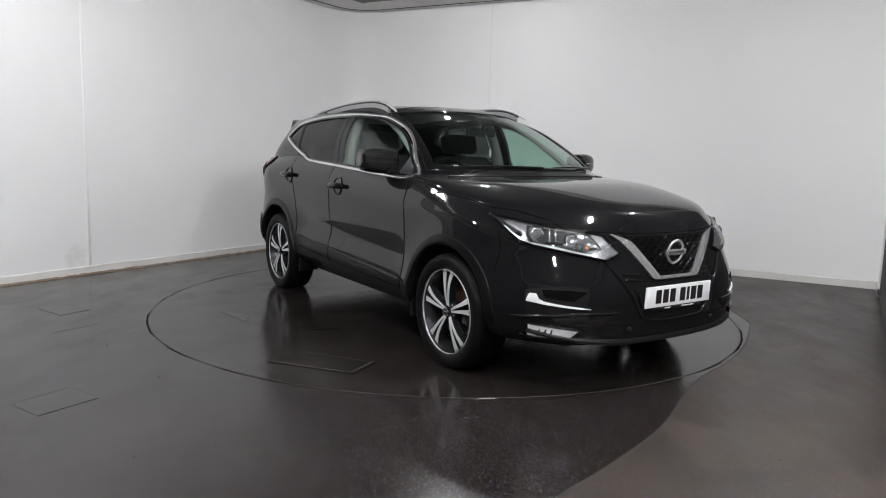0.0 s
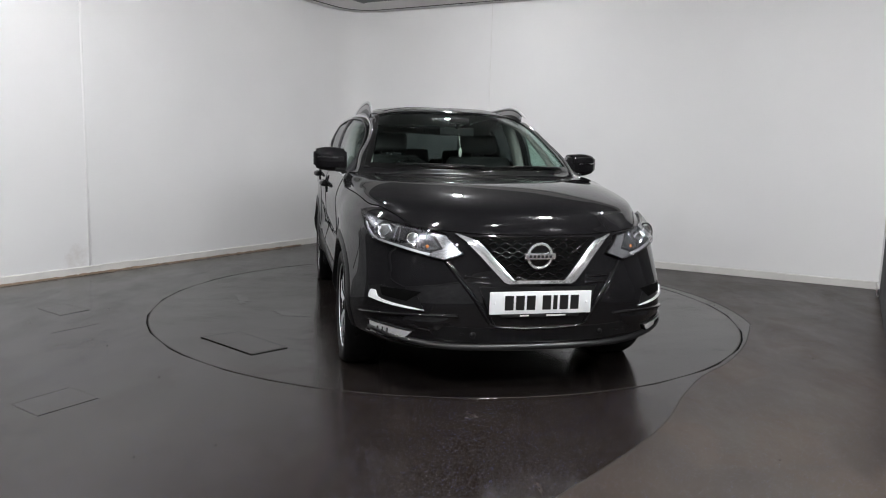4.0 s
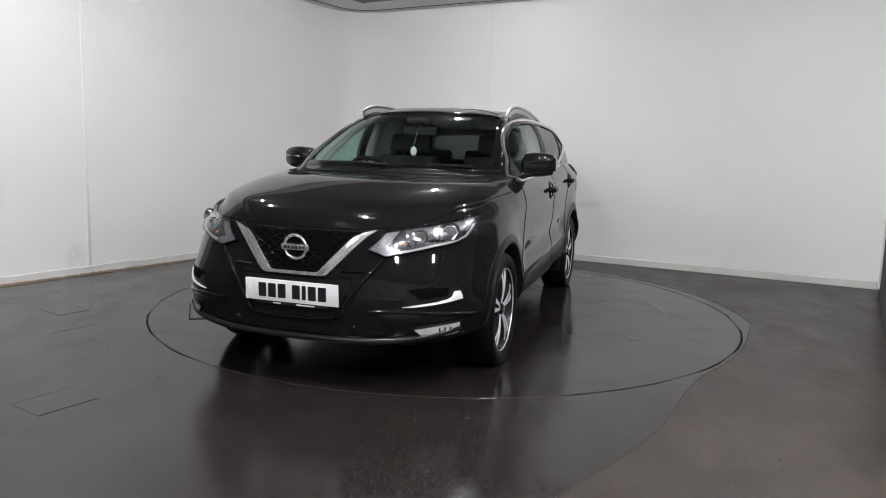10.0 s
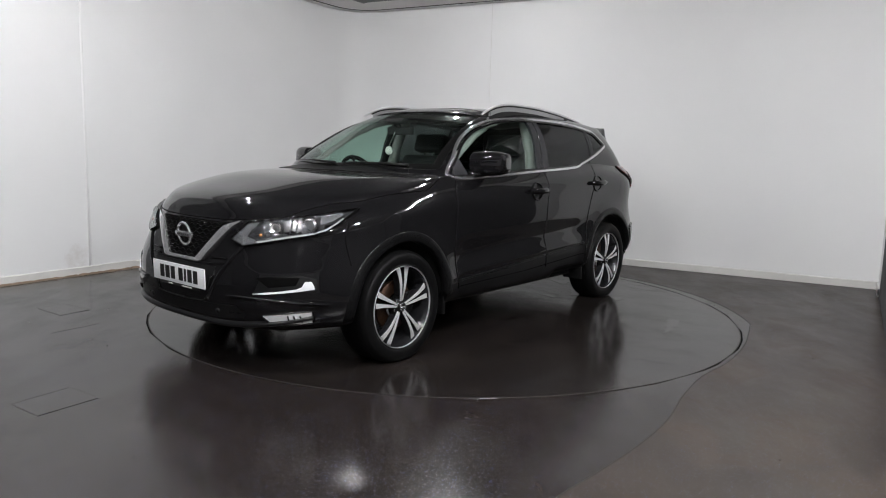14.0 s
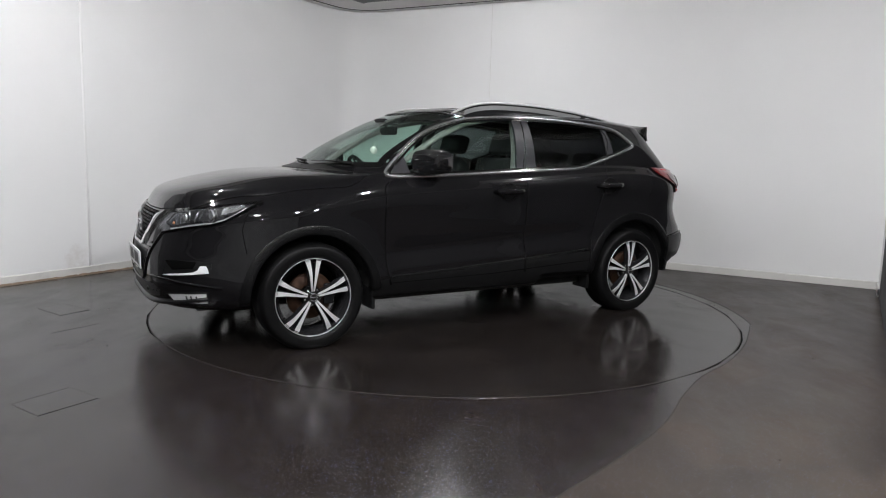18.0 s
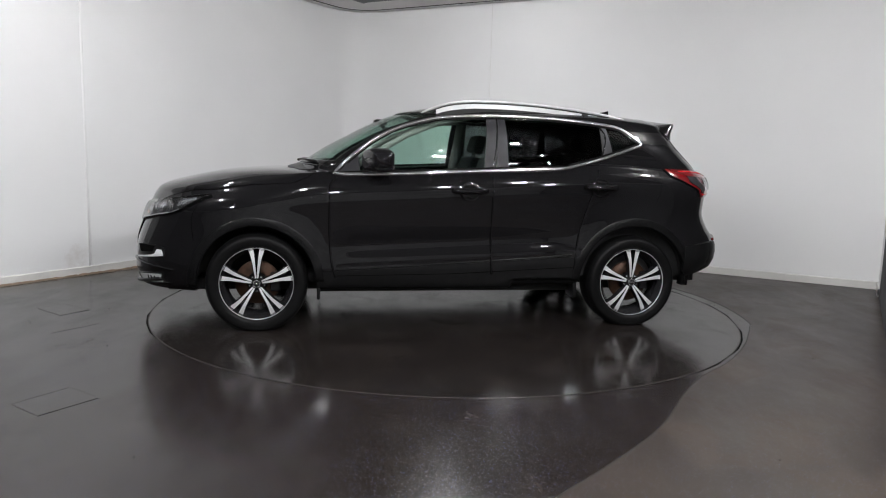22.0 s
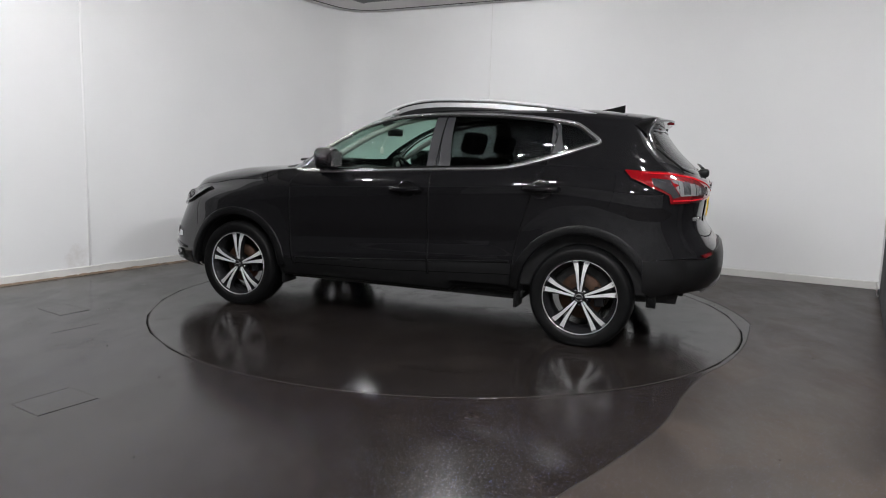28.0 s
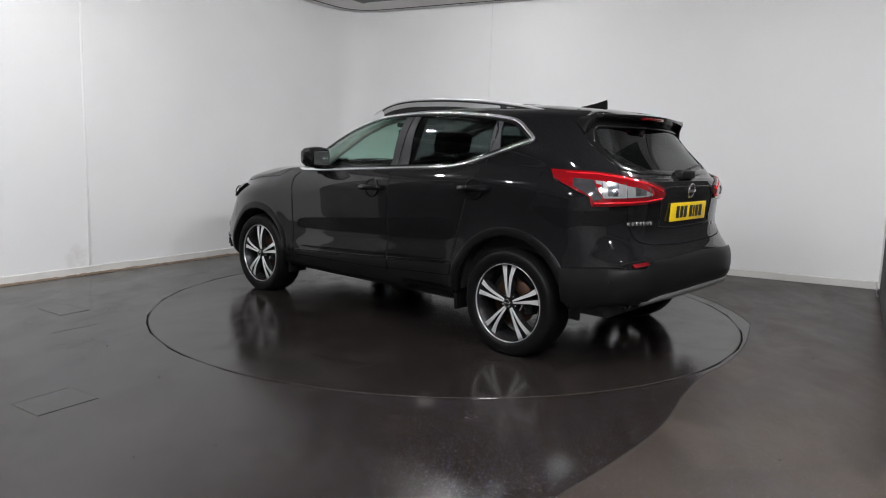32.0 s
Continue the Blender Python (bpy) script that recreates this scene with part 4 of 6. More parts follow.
def inset(poly, w):
    """Shrink a polygon by w."""
    p = np.array(poly, float)
    area = np.sum(p[:, 0] * np.roll(p[:, 1], -1) - np.roll(p[:, 0], -1) * p[:, 1])
    a = p - np.roll(p, 1, axis=0)
    b = np.roll(p, -1, axis=0) - p
    d = a / np.maximum(np.linalg.norm(a, axis=1), 1e-9)[:, None] + b / np.maximum(np.linalg.norm(b, axis=1), 1e-9)[:, None]
    d /= np.maximum(np.linalg.norm(d, axis=1), 1e-9)[:, None]
    n = np.stack([-d[:, 1], d[:, 0]], 1) * (1 if area > 0 else -1)
    return (p + n * w).tolist()


def tidy(poly, tol=0.006):
    out = [poly[0]]
    for p in poly[1:]:
        if math.dist(p, out[-1]) > tol:
            out.append(p)
    if math.dist(out[0], out[-1]) < tol:
        out.pop()
    return out


# ---- glass and its trim ----
GLASS_LOW = -0.004
DLO_IN = tidy(inset(DLO, 0.010))
B0, B1 = (-0.205, 1.0), (-0.246, 1.50)
B2, B3 = (-0.290, 1.0), (-0.313, 1.50)
B4, B5 = (-0.392, 1.0), (-0.372, 1.50)
C0, C1 = (-1.086, 1.0), (-1.069, 1.50)
C2, C3 = (-1.203, 1.0), (-1.102, 1.50)
FAR_F0, FAR_F1 = (2.0, 1.0), (2.0, 1.5)
FAR_R0, FAR_R1 = (-2.0, 1.0), (-2.0, 1.5)
for sgn in (1, -1):
    fd, rd, qp = PANELS[("front_door", sgn)], PANELS[("rear_door", sgn)], PANELS[("quarter_panel", sgn)]
    patch("front_window", tidy(between(DLO_IN, FAR_F0, FAR_F1, B0, B1)), "side", M_GLASS, fd, GLASS_LOW, 0.008, sgn, 0.06, "pale green side glass").visible_shadow = False
    patch("rear_window", tidy(between(DLO_IN, B4, B5, C0, C1)), "side", M_PRIV, rd, GLASS_LOW, 0.008, sgn, 0.06, "dark privacy glass")
    patch("quarter_window", tidy(between(DLO_IN, C2, C3, FAR_R0, FAR_R1)), "side", M_PRIV, qp, GLASS_LOW, 0.008, sgn, 0.06, "dark privacy glass")
    patch("pillar_cover", tidy(between(DLO_IN, B0, B1, B2, B3)), "side", M_PILLAR, fd, 0.001, 0.02, sgn, 0.05, "grey pillar trim")
    patch("pillar_cover", tidy(between(DLO_IN, (B2[0] - 0.006, B2[1]), (B3[0] - 0.006, B3[1]), B4, B5)), "side", M_PILLAR, rd, 0.001, 0.02, sgn, 0.05, "grey pillar trim")
    patch("rear_pillar_cover", tidy(between(DLO_IN, C0, C1, C2, C3)), "side", M_PILLAR, rd, 0.001, 0.02, sgn, 0.05, "grey pillar trim")
    patch("mirror_sail", [(0.785, 1.068), (0.72, 1.135), (0.655, 1.188), (0.645, 1.068)], "side", M_PILLAR, fd, 0.001, 0.02, sgn, 0.05, "grey triangular trim behind the mirror")
    bead("window_seal", tidy(inset(DLO, 0.016)), "side", 0.018, 0.004, M_GLOSSBLACK, car, sgn, label="black window seal", closed=True)
    bead("chrome_strip", tidy(DLO), "side", 0.025, 0.012, M_CHROME, car, sgn, label="bright chrome window surround", closed=True)

patch("windscreen", WS, "front", M_GLASS, car, GLASS_LOW, 0.008, 1, 0.05, "clear green-tinted windscreen").visible_shadow = False
bead("windscreen_seal", inset(WS, 0.012), "front", 0.055, 0.004, M_GLOSSBLACK, car, label="black windscreen border", closed=True)
tailgate = PANELS[("tailgate", 0)]
patch("rear_screen", RG, "rear", M_PRIV, tailgate, GLASS_LOW, 0.008, 1, 0.05, "dark privacy rear glass")
bead("rear_screen_seal", inset(RG, 0.010), "rear", 0.045, 0.004, M_GLOSSBLACK, tailgate, label="black rear glass border", closed=True)


# ---- panel gaps ----
def gap(path, plane, sgn, parent, w=0.006):
    bead("panel_gap", path, plane, w, 0.0006, M_GAP, parent, sgn, step=0.03)
    if plane == "side" and abs(path[0][1] - path[-1][1]) > 0.3:
        bead("panel_edge", [(p[0] - 0.008, p[1]) for p in path], plane, 0.009, 0.0028, M_PAINT, parent, sgn, step=0.03)


for sgn in (1, -1):
    fd, rd = PANELS[("front_door", sgn)], PANELS[("rear_door", sgn)]
    gap(spline([(0.80, 1.03), (0.846, 0.985), (0.85, 0.90), (0.853, 0.70), (0.842, 0.50), (0.825, 0.41), (0.81, 0.36)], 4), "side", sgn, fd)
    gap(spline([(-0.312, 1.47), (-0.29, 1.25), (-0.263, 1.09), (-0.258, 0.90), (-0.257, 0.60), (-0.262, 0.45), (-0.268, 0.38)], 4), "side", sgn, rd)
    gap(spline([(-1.055, 1.44), (-1.10, 1.35), (-1.06, 1.20), (-1.00, 1.02), (-0.93, 0.80), (-0.885, 0.62), (-0.87, 0.50), (-0.865, 0.40)], 4), "side", sgn, rd)
    bead("door_moulding", spline([(0.80, 0.412), (0.33, 0.437), (-0.255, 0.474)], 4), "side", 0.014, 0.006, M_ARCH, fd, sgn, label="black plastic lower moulding")
    bead("door_moulding", spline([(-0.27, 0.475), (-0.60, 0.498), (-0.85, 0.52)], 4), "side", 0.014, 0.006, M_ARCH, rd, sgn, label="black plastic lower moulding")
    gap([(0.80, 0.372), (0.0, 0.385), (-0.86, 0.43)], "side", sgn, fd, 0.005)
    gap(spline([(1.95, 0.60 * sgn), (1.908, 0.628 * sgn), (1.72, 0.715 * sgn), (1.536, 0.781 * sgn), (1.157, 0.835 * sgn), (1.05, 0.838 * sgn), (0.93, 0.81 * sgn)], 5), "top", 1, PANELS[("bonnet", 0)])
    gap(spline([(1.70, 0.83), (1.735, 0.74), (1.72, 0.60)], 5), "side", sgn, PANELS[("fender", sgn)], 0.005)
    gap(spline([(-1.50, 1.12), (-1.50, 1.0), (-1.47, 0.9)], 4), "side", sgn, PANELS[("quarter_panel", sgn)], 0.003)
gap([(-0.60, 0.845), (-0.3, 0.826), (0.0, 0.822), (0.3, 0.826), (0.60, 0.845)], "front", 1, PANELS[("bonnet", 0)])
gap(spline([(-0.64, 1.10), (-0.66, 0.95), (-0.62, 0.80), (-0.56, 0.735), (-0.3, 0.715), (0.0, 0.71), (0.3, 0.715), (0.56, 0.735), (0.62, 0.80), (0.66, 0.95), (0.64, 1.10)], 4), "rear", 1, tailgate, 0.008)


# ---- wheel arches: black cladding, and liners behind ----
def arch(ax, sgn, a0, a1):
    """A rounded plastic moulding that follows the wheel opening."""
    bm = bmesh.new()
    rows = []
    ARCH_R = ARCH_OF[ax]
    prof = ((-0.006, -0.06), (-0.006, 0.001), (0.0, 0.004), (0.010, 0.0045), (0.028, 0.004), (0.042, 0.003), (0.048, 0.002), (0.052, 0.001), (0.053, -0.02))
    for i in range(49):
        a = radians(a0 + (a1 - a0) * i / 48)
        row = []
        for r, h in prof:
            rr = ARCH_R + r
            x, z = ax + rr * math.cos(a), HUB_Z + rr * math.sin(a)
            p, n = onto("side", x, max(z, 0.285), sgn)
            y = max(0.80, abs(p.y))
            row.append(bm.verts.new((x, sgn * (y + h), z)))
        rows.append(row)
    for a, b in zip(rows, rows[1:]):
        for k in range(len(prof) - 1):
            bm.faces.new((a[k], a[k + 1], b[k + 1], b[k]))
    for row in (rows[0], rows[-1]):
        bm.faces.new(row)
    bmesh.ops.recalc_face_normals(bm, faces=bm.faces)
    part("arch_moulding", bm, M_ARCH, car, "matt black wheel arch cladding")
    bm = bmesh.new()
    ring_a = []
    for i in range(33):
        a = radians(3 + 174 * i / 32)
        x, z = ax + (ARCH_R + 0.01) * math.cos(a), HUB_Z + (ARCH_R + 0.01) * math.sin(a)
        ring_a.append((bm.verts.new((x, sgn * 0.86, z)), bm.verts.new((x, sgn * 0.55, z))))
    for p, q in zip(ring_a, ring_a[1:]):
        bm.faces.new((p[0], q[0], q[1], p[1]))
    bm.faces.new([p[1] for p in ring_a])
    part("arch_liner", bm, M_UNDER, car, "black wheel arch liner")
    # mud flap behind the wheel
    bm = bmesh.new()
    xb = ax + (-(ARCH_R + 0.012) if ax > 0 else (ARCH_R + 0.012))
    box(bm, (xb - 0.012, min(sgn * 0.70, sgn * 0.865), 0.205), (xb + 0.012, max(sgn * 0.70, sgn * 0.865), 0.34), 0.006)
    part("mud_flap", bm, M_PLASTIC, car)


for ax in (AXLE, -AXLE):
    for sgn in (1, -1):
        arch(ax, sgn, -3 if ax > 0 else 0, 178 if ax > 0 else 184)


# ---- underside ----
bm = bmesh.new()
for lo, hi in (((-0.92, -0.76, 0.24), (0.92, 0.76, 0.30)), ((0.92, -0.56, 0.22), (1.95, 0.56, 0.30)), ((-1.80, -0.56, 0.28), (-0.92, 0.56, 0.36))):
    box(bm, lo, hi, 0.01, 1)
part("floor_pan", bm, M_UNDER, car, "black underbody")
bm = bmesh.new()
tube(bm, [(-0.4, 0.25, 0.24), (-1.2, 0.30, 0.24), (-1.7, 0.42, 0.27)], 0.03)
box(bm, (-1.82, 0.20, 0.345), (-1.60, 0.55, 0.42), 0.03)
tube(bm, [(-1.84, 0.50, 0.345), (-1.90, 0.505, 0.342), (-1.935, 0.505, 0.335)], 0.018)
part("exhaust", bm, M_DARKALLOY, car, "dull grey exhaust box and pipe")
for ax in (AXLE, -AXLE):
    bm = bmesh.new()
    tube(bm, [(ax, -0.75, HUB_Z), (ax, 0.75, HUB_Z)], 0.035)
    box(bm, (ax - 0.12, -0.5, 0.20), (ax + 0.12, 0.5, 0.27), 0.02)
    part("axle_beam", bm, M_UNDER, car)


# ---- wheels ----
def make_wheel():
    root = new("wheel")
    root.parent = car
    tagged(root, "alloy wheel with five machined twin spokes and black tyre")
    R, RR = 0.334, 0.243
    bm = bmesh.new()
    prof = [(RR - 0.008, -0.195), (RR + 0.010, -0.208), (R - 0.045, -0.218), (R - 0.012, -0.205), (R - 0.002, -0.175), (R, -0.105), (R - 0.002, -0.035), (R - 0.012, -0.008), (R - 0.024, 0.006), (R - 0.045, 0.010), (RR + 0.018, 0.006), (RR + 0.006, -0.002), (RR - 0.008, -0.012)]
    fine = spline(prof, 3)
    lathe(bm, [tuple(p) for p in fine], 72)
    bmesh.ops.recalc_face_normals(bm, faces=bm.faces)
    # the tyre sits down where it meets the floor
    for v in bm.verts:
        if v.co.z < -0.300:
            v.co.z = -0.300 - 0.018 * math.tanh((-0.300 - v.co.z) / 0.018)
            v.co.y += 0.006 if v.co.y > -0.1 else -0.006
    tyre = part("tyre", bm, M_RUBBER, root, "worn black road tyre")
    # tread grooves as raised blocks round the tyre
    bm = bmesh.new()
    for i in range(64):
        a = 2 * math.pi * i / 64
        if math.sin(a) > 0.86:
            continue
        for y0, y1, da in ((-0.170, -0.135, 0.0), (-0.080, -0.045, 0.04)):
            m = Matrix.Rotation(a + da, 4, "Y") @ Matrix.Translation((R - 0.0040, (y0 + y1) / 2, 0)) @ Matrix.Rotation(0.35, 4, "X")
            box(bm, (-0.004, (y0 - y1) / 2, -0.011), (0.004, (y1 - y0) / 2, 0.011), 0, 1, m)
    tagged(part("tread", bm, M_RUBBER, tyre, "tread blocks", smooth=False), kind="stuff")
    bm = bmesh.new()
    lathe(bm, [(RR - 0.012, -0.20), (RR - 0.03, -0.19), (RR - 0.045, -0.12), (RR - 0.035, -0.04), (RR - 0.015, -0.012), (RR - 0.012, -0.004)], 72)
    part("barrel", bm, M_DARKALLOY, root, "dark inner wheel barrel")
    bm = bmesh.new()
    lathe(bm, [(RR - 0.0055, -0.012), (RR - 0.004, -0.003), (RR - 0.003, 0.0), (RR - 0.0015, -0.0005), (RR - 0.001, -0.008)], 72)
    part("rim", bm, M_RIMLIP, root, "bright machined rim lip")

    def spoke(bm, side, y_face, grow, lo, hi):
        """One twin-spoke arm: a blade that leaves the hub beside its twin and widens towards the rim."""
        sec = []
        for r in (0.034, 0.060, 0.095, 0.130, 0.165, 0.200, 0.222, 0.236):
            t = (r - 0.034) / 0.202
            off = side * np.interp(r, [0.034, 0.06, 0.155, 0.2, 0.236], [0.0055, 0.0085, 0.0195, 0.029, 0.0385])
            half = np.interp(r, [0.034, 0.06, 0.155, 0.2, 0.236], [0.0042, 0.0058, 0.0095, 0.0136, 0.0174]) * grow + 0.004 * (grow - 1) / 0.35
            yy = y_face - 0.012 * (1 - t) ** 2 - 0.010 * t * t + 0.006 * math.sin(math.pi * t)
            sec.append((Vector((off - half, 0, r)), Vector((off + half, 0, r)), yy))
        rows = []
        for a, b, yy in sec:
            w = Vector(((hi - lo) * 0.12, 0, 0))
            rows.append([bm.verts.new(a + Vector((0, yy - lo, 0))), bm.verts.new(a - w + Vector((0, yy - hi, 0))), bm.verts.new(b + w + Vector((0, yy - hi, 0))), bm.verts.new(b + Vector((0, yy - lo, 0)))])
        for p, q in zip(rows, rows[1:]):
            for k in range(4):
                bm.faces.new((p[k], p[(k + 1) % 4], q[(k + 1) % 4], q[k]))
        bm.faces.new(rows[0])
        bm.faces.new(rows[-1])

    bm = bmesh.new()
    for s in (1, -1):
        spoke(bm, s, -0.006, 1.0, 0.0, 0.004)
    bmesh.ops.recalc_face_normals(bm, faces=bm.faces)
    face = bm
    bm2 = bmesh.new()
    for s in (1, -1):
        spoke(bm2, s, -0.0105, 1.12, 0.0, 0.040)
    bmesh.ops.recalc_face_normals(bm2, faces=bm2.faces)
    f0 = edges_sharp(part("spoke", face, M_MACHINED, root, "machined bright twin spoke"), 40)
    b0 = edges_sharp(part("spoke_back", bm2, M_DARKALLOY, f0, "dark painted spoke flank"), 40)
    for i in range(1, 5):
        copy_thing(f0, pose(0, 0, 0, 0, 72 * i, 0))
    bm = bmesh.new()
    lathe(bm, [(0.0, -0.004), (0.022, -0.004), (0.028, -0.008), (0.032, -0.014), (0.040, -0.022), (0.060, -0.034), (0.068, -0.06)], 40)
    part("hub", bm, M_GLOSSBLACK, root)
    bm = bmesh.new()
    lathe(bm, [(0.018, -0.0035), (0.020, -0.0015), (0.024, -0.0015), (0.026, -0.0035)], 32, closed=True)
    box(bm, (-0.024, -0.004, -0.004), (0.024, -0.001, 0.004))
    part("centre_cap", bm, M_CHROME, root, "small chrome centre badge")
    for i in range(5):
        a = 2 * math.pi * (i + 0.5) / 5 + math.pi / 2
        bm = bmesh.new()
        lathe(bm, [(0.0, -0.026), (0.007, -0.026), (0.0085, -0.030), (0.0085, -0.05)], 10, Matrix.Translation((0.048 * math.cos(a), 0, 0.048 * math.sin(a))))
        part("wheel_nut", bm, M_CHROME, root)
    bm = bmesh.new()
    lathe(bm, [(0.07, -0.075), (0.145, -0.075), (0.147, -0.080), (0.147, -0.098), (0.07, -0.10)], 48)
    part("brake_disc", bm, M_RUST, root, "rust-tinged brake disc")
    bm = bmesh.new()
    box(bm, (-0.15, -0.125, -0.06), (-0.085, -0.055, 0.07), 0.012)
    part("brake_caliper", bm, M_DARKALLOY, root)
    return root


w0 = make_wheel()
w0.matrix_basis = pose(AXLE, HUB_Y, HUB_Z, 0, 0, 0)
copy_thing(w0, pose(-AXLE, HUB_Y, HUB_Z, 0, 0, 0))
copy_thing(w0, pose(AXLE, -HUB_Y, HUB_Z, 0, 0, 180))
copy_thing(w0, pose(-AXLE, -HUB_Y, HUB_Z, 0, 0, 180))


# ---- front end ----
bumper = PANELS[("front_bumper", 0)]
GRILLE = [(-0.33, 0.812), (0.33, 0.812), (0.265, 0.75), (0.20, 0.68), (0.14, 0.608), (-0.14, 0.608), (-0.20, 0.68), (-0.265, 0.75)]
grille = patch("grille", GRILLE, "front", M_GAP, bumper, 0.002, 0.02, 1, 0.04, "black honeycomb radiator grille")
bm = bmesh.new()
pitch, rowh = 0.060, 0.020
for r in range(10):
    z = 0.800 - rowh * r
    half = np.interp(z, [0.608, 0.68, 0.75, 0.812], [0.13, 0.19, 0.255, 0.30])
    ph = 0 if r % 2 else pitch / 2
    path = []
    for x in np.arange(-half, half + 0.001, pitch / 4):
        k = ((x + ph) % pitch) / pitch
        dz = 0.005 if k < 0.5 else -0.005
        path.append((x, min(z + dz, 0.813)))
    bead("", path, "front", 0.0048, 0.008, None, None, step=0.03, bm=bm)
bmesh.ops.recalc_face_normals(bm, faces=bm.faces)
part("grille_mesh", bm, M_GLOSSBLACK, grille, "black mesh of the grille")

# chrome V with a foot bar
for sgn in (1, -1):
    V = [(0.405, 0.822), (0.385, 0.818), (0.300, 0.790), (0.270, 0.764), (0.235, 0.724), (0.138, 0.616), (0.125, 0.607), (0.0, 0.607), (0.0, 0.591), (0.16, 0.591), (0.182, 0.600), (0.24, 0.662), (0.305, 0.735), (0.36, 0.790)]
    patch("chrome_wing", [(sgn * a, b) for a, b in V], "front", M_VCHROME, bumper, 0.016, 0.004, 1, 0.03, "broad bright chrome V beside the grille", bulge=0.006)

# round badge: ring and bar, kept plain
badge = new("badge")
badge.parent = bumper
tagged(badge, "round chrome maker's badge with a cross bar")
p, n = onto("front", 0.0, 0.728)
badge.matrix_basis = pose(p.x + 0.028, 0, 0.728, 0, 6, 0) @ pose(0, 0, 0, 0, 0, -90)
bm = bmesh.new()
lathe(bm, [(0.052, 0.0), (0.055, 0.008), (0.060, 0.010), (0.066, 0.008), (0.069, 0.0)], 48, closed=True)
part("badge_ring", bm, M_VCHROME, badge)
bm = bmesh.new()
box(bm, (-0.078, -0.002, -0.0155), (0.078, 0.012, 0.0155), 0.004)
edges_sharp(part("badge_bar", bm, M_VCHROME, badge), 40)
bm = bmesh.new()
for i in range(6):
    x = -0.058 + i * 0.0205
    box(bm, (x, 0.0115, -0.0065), (x + 0.0125, 0.0135, 0.0065))
part("badge_marks", bm, M_INK, badge, smooth=False)
bm = bmesh.new()
lathe(bm, [(0.0, -0.004), (0.054, -0.004)], 32)
part("badge_back", bm, M_GLOSSBLACK, badge)

# lower intake, splitter and lamps
LOW = [(-0.30, 0.578), (-0.265, 0.47), (-0.215, 0.388), (0.215, 0.388), (0.265, 0.47), (0.30, 0.578)]
patch("centre_panel", LOW, "front", M_PLASTIC, bumper, 0.003, 0.01, 1, 0.05, "black plate carrier panel")
INTAKE = [(-0.56, 0.395), (-0.30, 0.380), (0.30, 0.380), (0.56, 0.395), (0.50, 0.325), (0.30, 0.305), (-0.30, 0.305), (-0.50, 0.325)]
intake = patch("lower_intake", INTAKE, "front", M_PLASTIC, bumper, 0.002, 0.012, 1, 0.05, "black lower air intake")
bead("splitter", spline([(-0.79, 0.345), (-0.66, 0.315), (-0.42, 0.288), (0.0, 0.279), (0.42, 0.288), (0.66, 0.315), (0.79, 0.345)], 5), "front", 0.030, 0.022, M_SEMI, bumper, label="black front splitter lip")
bead("crease", spline([(-0.285, 0.53), (-0.262, 0.47), (-0.212, 0.386), (0.212, 0.386), (0.262, 0.47), (0.285, 0.53)], 3), "front", 0.010, 0.012, M_GLOSSBLACK, bumper, label="black edge round the plate carrier")
